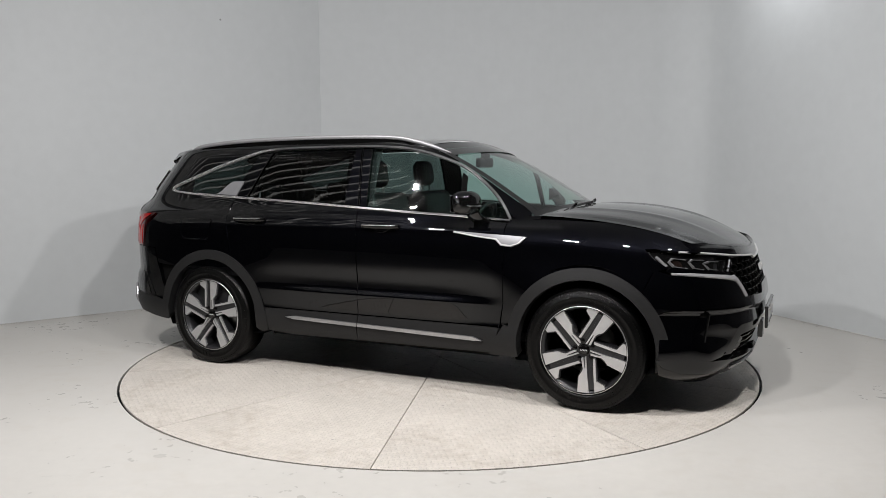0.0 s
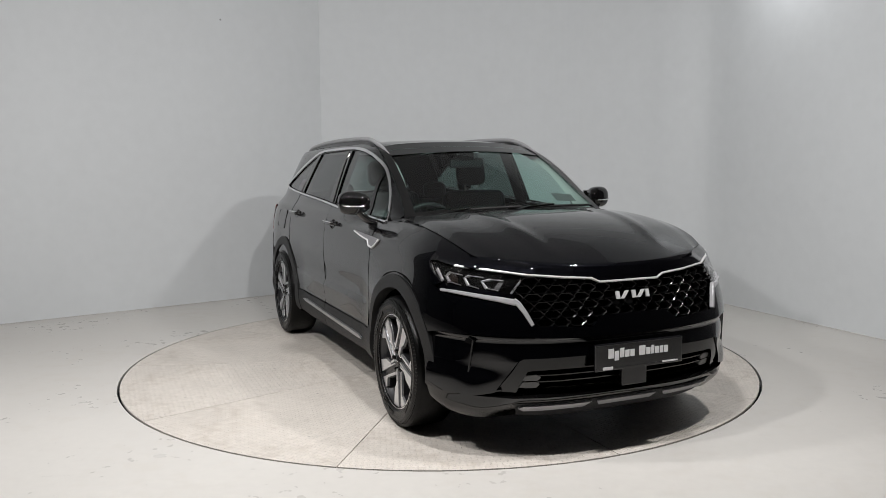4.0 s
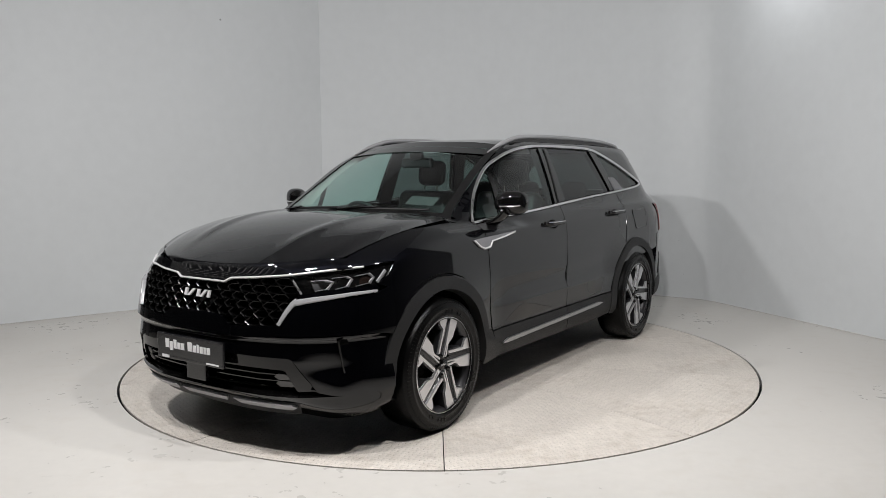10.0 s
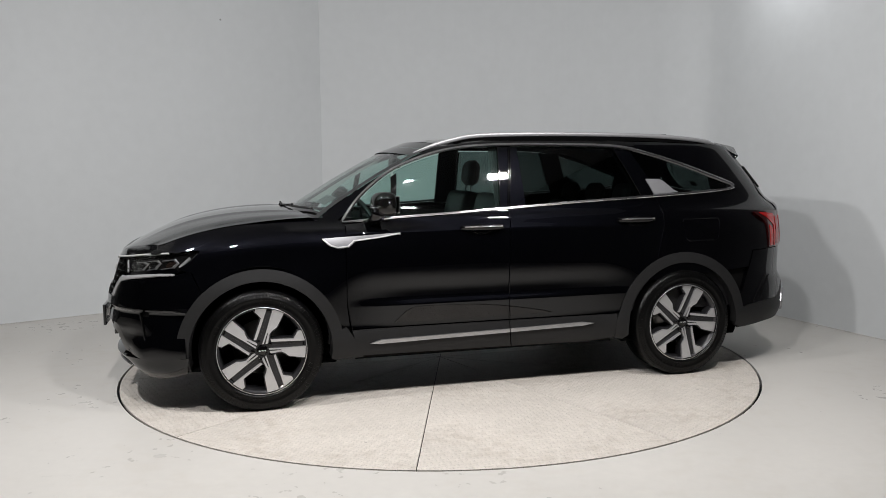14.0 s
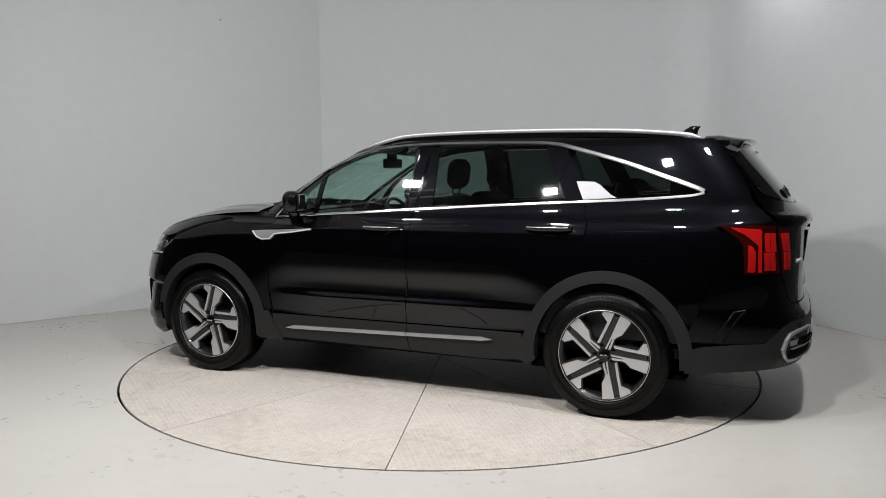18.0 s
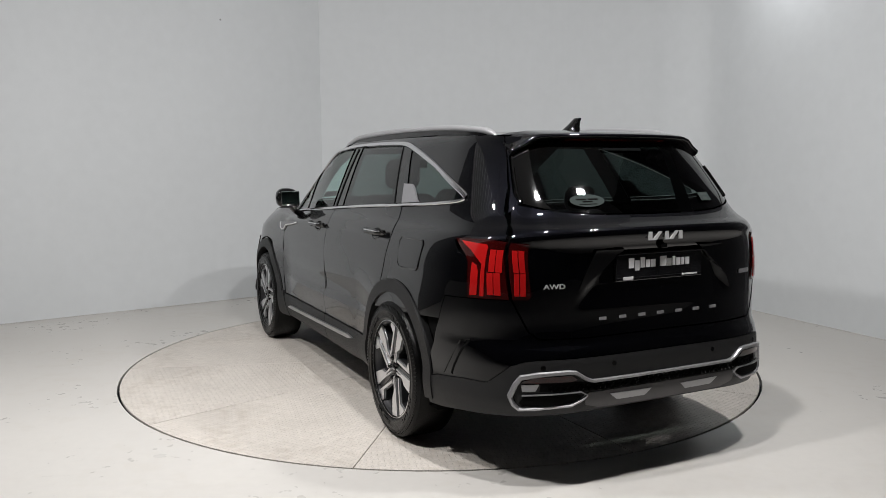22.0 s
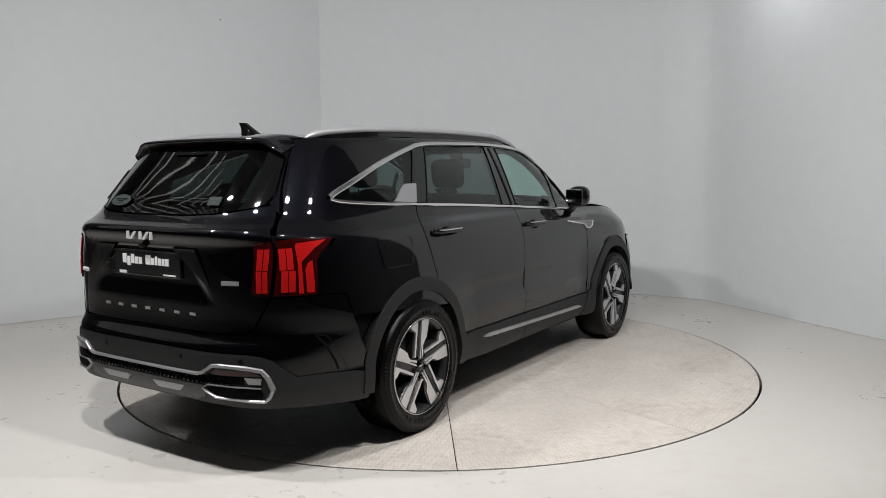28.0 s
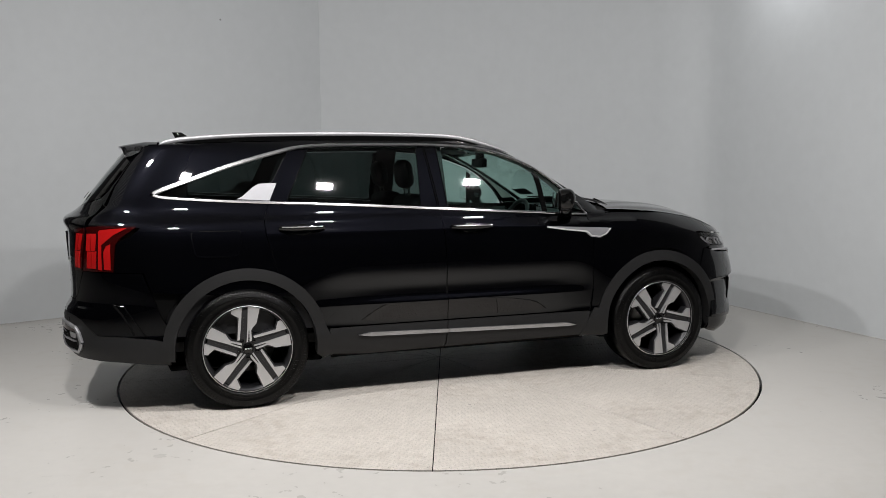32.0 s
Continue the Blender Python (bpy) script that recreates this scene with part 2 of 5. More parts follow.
def spline(pts, n=6):
    """A smooth line through points of any dimension (Catmull-Rom)."""
    out = []
    for i in range(len(pts) - 1):
        p = [pts[max(i - 1, 0)], pts[i], pts[i + 1], pts[min(i + 2, len(pts) - 1)]]
        for k in range(n):
            t = k / n
            w = (-t ** 3 + 2 * t * t - t, 3 * t ** 3 - 5 * t * t + 2, -3 * t ** 3 + 4 * t * t + t, t ** 3 - t * t)
            out.append(tuple(sum(w[j] * p[j][c] for j in range(4)) / 2 for c in range(len(pts[0]))))
    return out + [tuple(pts[-1])]


def table(pairs, n=300):
    """A smooth curve through (x, y) pairs, as a fast look-up."""
    xs, ys = zip(*pairs)
    h = np.diff(xs)
    d = np.diff(ys) / h
    m = np.zeros(len(xs))
    m[0], m[-1] = d[0], d[-1]
    for i in range(1, len(xs) - 1):
        if d[i - 1] * d[i] > 0:
            m[i] = 2 * d[i - 1] * d[i] / (d[i - 1] + d[i])
    gx = np.linspace(xs[0], xs[-1], n)
    i = np.clip(np.searchsorted(xs, gx, side="right") - 1, 0, len(xs) - 2)
    hh, x0, ya, yb = h[i], np.array(xs)[i], np.array(ys)[i], np.array(ys)[i + 1]
    s = (gx - x0) / hh
    g = ((2 * s ** 3 - 3 * s ** 2 + 1) * ya + (s ** 3 - 2 * s ** 2 + s) * hh * m[i] + (-2 * s ** 3 + 3 * s ** 2) * yb + (s ** 3 - s ** 2) * hh * m[i + 1]).tolist()
    lo, k = xs[0], (n - 1) / (xs[-1] - xs[0])

    def f(x):
        q = min(max((x - lo) * k, 0.0), n - 1.001)
        j = int(q)
        return g[j] + (g[j + 1] - g[j]) * (q - j)
    return f


def step(x, a, b):
    t = min(max((x - a) / (b - a), 0.0), 1.0)
    return t * t * (3 - 2 * t)


# ---------------------------------------------------------------- the room
WALL_LINE = [(-20.0, 3.77), (-4.46, 1.143), (-1.36, 3.40), (-0.9, 3.45), (-0.2, 3.47), (0.6, 3.40), (1.4, 3.22), (2.16, 2.88), (2.45, 2.69), (2.62, 2.577), (2.73, 2.50), (2.82, 2.415), (2.885, 2.31), (2.93, 2.212), (3.85, -0.175), (4.9, -2.9), (4.9, -7.5), (-20.0, -7.5)]
ROOM_H = 5.6


def room():
    tagged(new("floor", mesh_of("floor", *floor_ring(), FLOOR)), "pale grey-white painted concrete floor", "floor", kind="structure")
    n = len(WALL_LINE)
    names = ["wall_dark", "wall_left", "wall_back", "wall_right", "wall_side", "wall_east", "wall_rear", "wall_west"]
    runs = [(0, 1), (1, 2), (2, 13), (13, 14), (14, 15), (15, 16), (16, 17), (17, 18)]
    for nm, (a, b) in zip(names, runs):
        pts = [Vector((*WALL_LINE[i % n], 0)) for i in range(a, b + 1)]
        if len(pts) > 2:
            pts = [Vector((*p, 0)) for p in spline([(q.x, q.y) for q in pts], 12)]
        white = nm in ("wall_left", "wall_back", "wall_right")
        material, label = (WALL, "plain white painted wall of the photo booth") if white else (WALL_DARK, "plain dark wall of the hall")
        rows = []
        for i, p in enumerate(pts):
            d = (pts[min(i + 1, len(pts) - 1)] - pts[max(i - 1, 0)]).normalized()
            o = Vector((-d.y, d.x, 0)) * 0.15
            rows.append([p + Vector((0, 0, -0.02)), p + Vector((0, 0, ROOM_H)), p + o + Vector((0, 0, ROOM_H)), p + o + Vector((0, 0, -0.02))])
        v, f = loft(rows, True)
        f += [(0, 1, 2, 3), tuple(len(v) - 4 + j for j in range(4))]
        tagged(new(nm, mesh_of(nm, v, f, material)), label, "wall", kind="structure")
        if white:
            # thin solid strip added for the dirty line where wall meets floor
            rows = []
            for i, p in enumerate(pts):
                d = (pts[min(i + 1, len(pts) - 1)] - pts[max(i - 1, 0)]).normalized()
                o = Vector((-d.y, d.x, 0))
                rows.append([p - o * 0.008 + Vector((0, 0, 0.002)), p - o * 0.001 + Vector((0, 0, 0.009)), p + o * 0.01 + Vector((0, 0, 0.009))])
            v, f = loft(rows)
            tagged(new("trim", mesh_of("trim", v, [q[::-1] for q in f], JOINT_STRIP)), "dirty grey strip added for the joint at the wall's foot", "sealant", kind="structure")
    bm = box(-20.2, 5.1, -7.7, 4.0, ROOM_H, ROOM_H + 0.1)
    me = bpy.data.meshes.new("ceiling")
    bm.to_mesh(me), bm.free()
    me.materials.append(CEIL)
    tagged(new("ceiling", me), "plain pale painted ceiling", "ceiling", kind="structure")


RT = 2.249   # radius of the turntable


def floor_ring():
    n, r0 = 128, RT + 0.016
    verts, faces = [], []
    for i in range(n):
        a = 2 * math.pi * i / n
        c, s = math.cos(a), math.sin(a)
        verts += [(r0 * c, r0 * s, -0.05), (r0 * c, r0 * s, 0.0), (3.2 * c, 3.2 * s, 0.0), (24 * c, 24 * s, 0.0)]
    for i in range(n):
        a, b = 4 * i, 4 * ((i + 1) % n)
        faces += [(a + j, b + j, b + j + 1, a + j + 1) for j in range(3)]
    return verts, faces


def turntable():
    tt = tagged(new("turntable"), "round flush vehicle turntable of off-white steel tread plates", "turntable")
    verts, faces = lathe([(0.0, -0.06), (RT - 0.002, -0.06), (RT - 0.002, -0.012), (0.0, -0.012)], 96)
    me = mesh_of("base", [(x, z, y) for x, y, z in verts], [f[::-1] for f in faces], DARK)
    ob = new("base", me)
    ob.parent = tt
    v, f = [], []
    n, g = 14, 0.0028
    half = math.radians(18)
    for top in (0.0, -0.012):
        v.append((g / math.sin(half), 0, top))
        for i in range(n + 1):
            a = -half + 2 * half * i / n
            lo = math.asin(g / RT)
            a = min(max(a, -half + lo), half - lo)
            v.append((RT * math.cos(a), RT * math.sin(a), top))
    k = n + 2
    f.append(tuple(range(k)))
    f += [(i, i + k, (i + 1) % k + k, (i + 1) % k) for i in range(k)]
    me = mesh_of("tread_plate", v, f, TABLE)
    for i in range(10):
        ob = new("tread_plate", me)
        ob.parent = tt
        ob.matrix_basis = pose(0, 0, 0, 0, 0, 36 * i + 17.65)
    return tt


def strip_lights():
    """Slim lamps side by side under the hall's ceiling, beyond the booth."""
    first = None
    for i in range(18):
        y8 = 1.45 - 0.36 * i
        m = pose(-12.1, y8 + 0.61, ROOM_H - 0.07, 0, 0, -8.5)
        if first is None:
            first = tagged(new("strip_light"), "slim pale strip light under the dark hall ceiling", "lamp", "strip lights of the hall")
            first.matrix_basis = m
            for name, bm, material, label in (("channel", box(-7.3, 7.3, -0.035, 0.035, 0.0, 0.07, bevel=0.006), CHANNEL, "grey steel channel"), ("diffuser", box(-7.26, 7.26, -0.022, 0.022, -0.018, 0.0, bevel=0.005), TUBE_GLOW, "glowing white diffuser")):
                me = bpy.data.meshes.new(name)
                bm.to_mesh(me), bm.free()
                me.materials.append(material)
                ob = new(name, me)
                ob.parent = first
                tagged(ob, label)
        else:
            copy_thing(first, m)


def flood_lamps():
    """The floods' housings, hung on rods from the ceiling, each open towards the table."""
    for at, power in FLOODS:
        m = look(at, (0.25 * at[0], 0.4, 0.3))
        ob = tagged(new("flood_lamp"), "black flood lamp hung over the floor on a steel rod", "lamp", "flood lamps before the turntable")
        ob.matrix_basis = Matrix.Translation(at)
        turn = m.to_3x3().to_4x4()
        bm = bmesh.new()
        bm_box(bm, -0.125, 0.125, -0.09, 0.09, 0.012, 0.075, bevel=0.012)
        for k in range(7):
            bm_box(bm, -0.105 + 0.032 * k, -0.097 + 0.032 * k, -0.075, 0.075, 0.07, 0.10)
        bmesh.ops.transform(bm, matrix=turn, verts=bm.verts[:])
        for name, b, material, label in (("housing", bm, CLAD, "black finned housing"), ("rod", box(-0.012, 0.012, -0.152, -0.128, 0.02, ROOM_H - at[2] - 0.005), CHANNEL, "steel rod"), ("yoke", box(-0.05, 0.05, -0.165, -0.06, 0.035, 0.055, bevel=0.004), CHANNEL, "steel yoke")):
            me = bpy.data.meshes.new(name)
            b.to_mesh(me), b.free()
            me.materials.append(material)
            q = new(name, me)
            q.parent = ob
            tagged(q, label)


room()
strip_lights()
flood_lamps()
turntable_thing = turntable()

# ---------------------------------------------------------------- the car: its skin
# x forward from the middle of the wheelbase, y to its left, z up from the ground
BASE = table([(0.15, 0.80), (0.22, 0.835), (0.28, 0.87), (0.34, 0.888), (0.40, 0.893), (0.48, 0.885), (0.62, 0.884), (0.80, 0.893), (0.88, 0.892), (0.94, 0.888), (1.00, 0.878), (1.04, 0.868), (1.07, 0.858),
              (1.11, 0.842), (1.15, 0.818), (1.20, 0.799), (1.27, 0.774), (1.35, 0.744), (1.43, 0.712), (1.50, 0.682), (1.56, 0.652), (1.60, 0.615), (1.63, 0.56), (1.66, 0.48)])
XF = table([(0.15, 2.12), (0.24, 2.20), (0.30, 2.255), (0.36, 2.29), (0.45, 2.315), (0.58, 2.325), (0.66, 2.315), (0.72, 2.30), (0.80, 2.275), (0.87, 2.252), (0.92, 2.228), (0.955, 2.206), (0.975, 2.165), (1.05, 2.05), (1.2, 1.9), (1.7, 1.6)])
XR = table([(0.15, -2.28), (0.25, -2.36), (0.33, -2.43), (0.42, -2.468), (0.55, -2.470), (0.61, -2.458), (0.66, -2.43), (0.74, -2.425), (0.95, -2.430), (1.04, -2.430), (1.07, -2.433), (1.125, -2.457), (1.145, -2.452), (1.175, -2.405),
            (1.21, -2.362), (1.27, -2.319), (1.40, -2.217), (1.52, -2.1185), (1.58, -2.07), (1.66, -2.0)])
X0F, NF, X0R, NR = 1.35, 3.0, -1.45, 4.0
# edge of the bonnet and of the windscreen
HOOD_Z = table([(0.95, 1.125), (1.11, 1.128), (1.3, 1.118), (1.5, 1.098), (1.7, 1.065), (1.85, 1.025), (1.96, 0.985), (2.1, 0.95)])
HOOD_Y = table([(0.95, 0.765), (1.11, 0.762), (1.3, 0.765), (1.5, 0.765), (1.7, 0.755), (1.85, 0.735), (1.96, 0.70), (2.05, 0.62), (2.3, 0.3)])
SCREEN_X = table([(1.10, 1.06), (1.15, 1.0), (1.27, 0.815), (1.40, 0.60), (1.50, 0.41), (1.56, 0.26), (1.60, 0.08), (1.64, -0.1)])


def shape(x, y, z):
    """Narrows a half width y of the plain hull at the shoulder of the wing and at the windscreen pillar."""
    k = 1.0
    if x > 0.7:
        zt = HOOD_Z(x)
        d = min(max((z - zt + 0.17) / 0.17, 0.0), 1.0)
        if d > 0:
            k = 1 - max(0.0, 1 - HOOD_Y(x) / max(hull(x, zt), 0.05)) * d * d * step(x, 0.75, 1.0)
    if z > 1.03:
        k = min(k, 1 - 0.085 * step(x, 0.15, 0.95) * step(z, 1.03, 1.11))
        k *= 1 - 0.035 * step(-x, 0.9, 1.9) * step(z, 1.08, 1.2)
    y *= k
    if z > 1.1 and x > -0.2:
        e = min(max((x - SCREEN_X(z) + 0.2) / 0.2, 0.0), 1.0)
        y -= 0.045 * e * e
    return y


def width(x, z):
    """Half width with the wings' flare over the wheels."""
    f = 0.050 * step(x, 0.72, 1.20) + 0.030 * step(-x, 0.75, 1.2) * (1 - 0.8 * step(-x, 1.7, 2.3))
    return BASE(z) + f * (1 - step(z, 0.62, 0.93)) * step(z, 0.15, 0.30)


def hull(x, z):
    b = width(x, z)
    if x > X0F:
        r = min((x - X0F) / (XF(z) - X0F), 0.9995)
        b *= (1 - r ** NF) ** (1 / NF)
    elif x < X0R:
        r = min((x - X0R) / (XR(z) - X0R), 0.9995)
        b *= (1 - r ** NR) ** (1 / NR)
    return b


def side(x, z):
    return (x, shape(x, hull(x, z), z), z)


def nose(a, z):
    """Skin of the front by the angle a round its plan, 0 ahead and 90 degrees at the side."""
    s, c = abs(math.sin(a)), max(math.cos(a), 0.0)
    x = X0F + (XF(z) - X0F) * c ** (2 / NF)
    y = width(x, z) * s ** (2 / NF)
    return (x, math.copysign(shape(x, y, z), a), z)


def tail(a, z):
    s, c = abs(math.sin(a)), max(math.cos(a), 0.0)
    x = X0R + (XR(z) - X0R) * c ** (2 / NR)
    y = width(x, z) * s ** (2 / NR)
    return (x, math.copysign(shape(x, y, z), a), z)


def ny(y, z):
    return math.copysign(math.asin(min((abs(y) / width(1.9, z)) ** (NF / 2), 1)), y)


def nx(x, z):
    return math.acos(min(max((x - X0F) / (XF(z) - X0F), 0), 1) ** (NF / 2))


def ty(y, z):
    return math.copysign(math.asin(min((abs(y) / width(-2.3, z)) ** (NR / 2), 1)), y)


def tx(x, z):
    return math.acos(min(max((x - X0R) / (XR(z) - X0R), 0), 1) ** (NR / 2))


def nose_line(pts):
    """(y, z) pairs into the front's own angle; a pair ('x', x, z) gives the length instead."""
    return [(nx(p[1], p[2]), p[2]) if p[0] == "x" else (ny(p[0], p[1]), p[1]) for p in pts]


def tail_line(pts):
    return [(tx(p[1], p[2]), p[2]) if p[0] == "x" else (ty(p[0], p[1]), p[1]) for p in pts]


def skin_point(skin, u, v, off=0.0, flip=1):
    h = 1e-3
    p = Vector(skin(u, v))
    n = (Vector(skin(u + h, v)) - Vector(skin(u - h, v))).cross(Vector(skin(u, v + h)) - Vector(skin(u, v - h)))
    n = n.normalized() * SIGN[skin]
    q = p + n * off
    if flip < 0:
        q.y, n.y = -q.y, -n.y
    return q, n


def shrink(poly, gap):
    out, k = [], len(poly)
    area2 = sum(poly[i][0] * poly[(i + 1) % k][1] - poly[(i + 1) % k][0] * poly[i][1] for i in range(k))
    sg = 1 if area2 > 0 else -1
    for i in range(k):
        a, b, c = Vector(poly[i - 1]), Vector(poly[i]), Vector(poly[(i + 1) % k])
        d1, d2 = (b - a).normalized(), (c - b).normalized()
        n1, n2 = Vector((-d1.y, d1.x)) * sg, Vector((-d2.y, d2.x)) * sg
        m = n1 + n2
        m = n1 if m.length < 1e-4 else m.normalized()
        out.append(tuple(b + m * gap / max(m.dot(n1), 0.4)))
    return out


def panel(name, poly, skin, material, parent, label="", off=0.0, depth=0.02, flip=1, gap=0.0, du=0.05, dv=0.04, fun=None):
    """A sheet with the outline poly, in the skin's own two numbers, laid on the skin; fun(u, v) adds relief."""
    clean = []
    for p in poly:
        if not clean or (abs(p[0] - clean[-1][0]) + abs(p[1] - clean[-1][1])) > 1e-5:
            clean.append((p[0], p[1]))
    if gap:
        clean = shrink(clean, gap)
    bm = bmesh.new()
    bm.faces.new([bm.verts.new((u, v, 0)) for u, v in clean])
    for axis, d in ((0, du), (1, dv)):
        lo, hi = min(p[axis] for p in clean), max(p[axis] for p in clean)
        k = max(int((hi - lo) / d), 0)
        no = (1, 0, 0) if axis == 0 else (0, 1, 0)
        for i in range(1, k + 1):
            t = lo + (hi - lo) * i / (k + 1) + 1.3e-5
            co = (t, 0, 0) if axis == 0 else (0, t, 0)
            bmesh.ops.bisect_plane(bm, geom=bm.verts[:] + bm.edges[:] + bm.faces[:], dist=1e-6, plane_co=co, plane_no=no)
    bmesh.ops.triangulate(bm, faces=[f for f in bm.faces if len(f.verts) > 4])
    bm.verts.index_update()
    verts, normals = [], []
    for v in bm.verts:
        u, w = v.co.x, v.co.y
        if fun:
            h = 2e-3
            p, n = skin_point(skin, u, w, off + fun(u, w), flip)
            pu, _ = skin_point(skin, u + h, w, off + fun(u + h, w), flip)
            pv, _ = skin_point(skin, u, w + h, off + fun(u, w + h), flip)
            m = (pu - p).cross(pv - p).normalized()
            if m.dot(n) < 0:
                m = -m
            n = m
        else:
            p, n = skin_point(skin, u, w, off, flip)
        verts.append(p), normals.append(n)
    faces = [tuple(v.index for v in f.verts) for f in bm.faces]
    out = []
    for f in faces:
        a, b, c = verts[f[0]], verts[f[1]], verts[f[2]]
        g = Vector((0, 0, 0))
        for i in range(1, len(f) - 1):
            g += (verts[f[i]] - a).cross(verts[f[i + 1]] - a)
        out.append(f if g.dot(normals[f[0]]) > 0 else f[::-1])
    if depth:
        edge = {}
        for f in out:
            for i in range(len(f)):
                a, b = f[i], f[(i + 1) % len(f)]
                if (b, a) in edge:
                    del edge[(b, a)]
                else:
                    edge[(a, b)] = 1
        ring = {}
        for a, b in list(edge):
            for q in (a, b):
                if q not in ring:
                    ring[q] = len(verts)
                    n = normals[q]
                    verts.append(verts[q].copy()), normals.append(Vector((0, 0, 0)))
                    verts.append(verts[q] - n * depth), normals.append(Vector((0, 0, 0)))
            out.append((ring[a], ring[a] + 1, ring[b] + 1, ring[b]))
    bm.free()
    me = mesh_of(name, verts, out, material, True, normals)
    return child(new(name, me), parent, label)


def both(name, poly, skin, material, parent, label="", **k):
    return [panel(name, poly, skin, material, parent, label, flip=s, **k) for s in (1, -1)]


def strip(name, line, skin, material, parent, label="", width=0.02, off=0.004, height=0.006, flip=1, width_end=None):
    """A raised moulding along a line on the skin."""
    rows, k = [], len(line)
    pts = [skin_point(skin, u, v, off, flip) for u, v in line]
    for i, (p, n) in enumerate(pts):
        d = (pts[min(i + 1, k - 1)][0] - pts[max(i - 1, 0)][0]).normalized()
        s = n.cross(d).normalized()
        w = width if width_end is None else width + (width_end - width) * i / (k - 1)
        rows.append([p - s * w / 2 - n * height, p - s * w / 2 + n * height * 0.4, p - s * w * 0.3 + n * height, p + s * w * 0.3 + n * height, p + s * w / 2 + n * height * 0.4, p + s * w / 2 - n * height])
    v, f = loft(rows)
    f += [tuple(range(6))[::-1], tuple(len(v) - 6 + j for j in range(6))]
    me = mesh_of(name, v, f, material)
    bm = bmesh.new()
    bm.from_mesh(me)
    bmesh.ops.recalc_face_normals(bm, faces=bm.faces[:])
    bm.to_mesh(me), bm.free()
    return child(new(name, me), parent, label)


SIGN = {side: -1, nose: 1, tail: -1}
car = tagged(new("car"), "glossy black seven-seat sport utility car on the turntable", "car")


def arc(cx, cz, r, a0, a1, n=18):
    return [(cx + r * math.cos(math.radians(a0 + (a1 - a0) * i / n)), cz + r * math.sin(math.radians(a0 + (a1 - a0) * i / n))) for i in range(n + 1)]


WX, WZ = 1.405, 0.36       # wheel centres, ahead and behind
RA, RB = 0.412, 0.482      # wheel arch, inside and outside of its moulding
BELT = spline([(0.90, 1.098), (0.55, 1.124), (0.18, 1.145), (-0.18, 1.168), (-0.71, 1.20), (-1.25, 1.226), (-1.57, 1.243), (-1.83, 1.263), (-1.905, 1.279)])
CANT = spline([(0.90, 1.098), (0.775, 1.25), (0.58, 1.40), (0.387, 1.485), (0.198, 1.537), (0.0, 1.561), (-0.244, 1.571), (-0.527, 1.571), (-0.88, 1.566), (-1.05, 1.553), (-1.16, 1.53), (-1.33, 1.484), (-1.50, 1.432),
               (-1.70, 1.36), (-1.86, 1.302), (-1.905, 1.279)])


def cut(line, x0, x1):
    """The stretch of a line, which runs towards smaller x, between x0 and x1."""
    out = []
    for (xa, za), (xb, zb) in zip(line, line[1:]):
        for x in (x0, x1):
            if xb < x <= xa:
                t = (xa - x) / (xa - xb)
                out.append((x, za + (zb - za) * t))
        if x1 < xb < x0:
            out.append((xb, zb))
    return sorted(set(out), key=lambda p: -p[0])


def tail_side(y, z):
    p = tail(ty(y, z), z)
    return (p[0], z)


GATE = [(0.565, 1.572), (0.60, 1.47), (0.65, 1.33), (0.70, 1.22), (0.720, 1.15), (0.725, 1.103)]


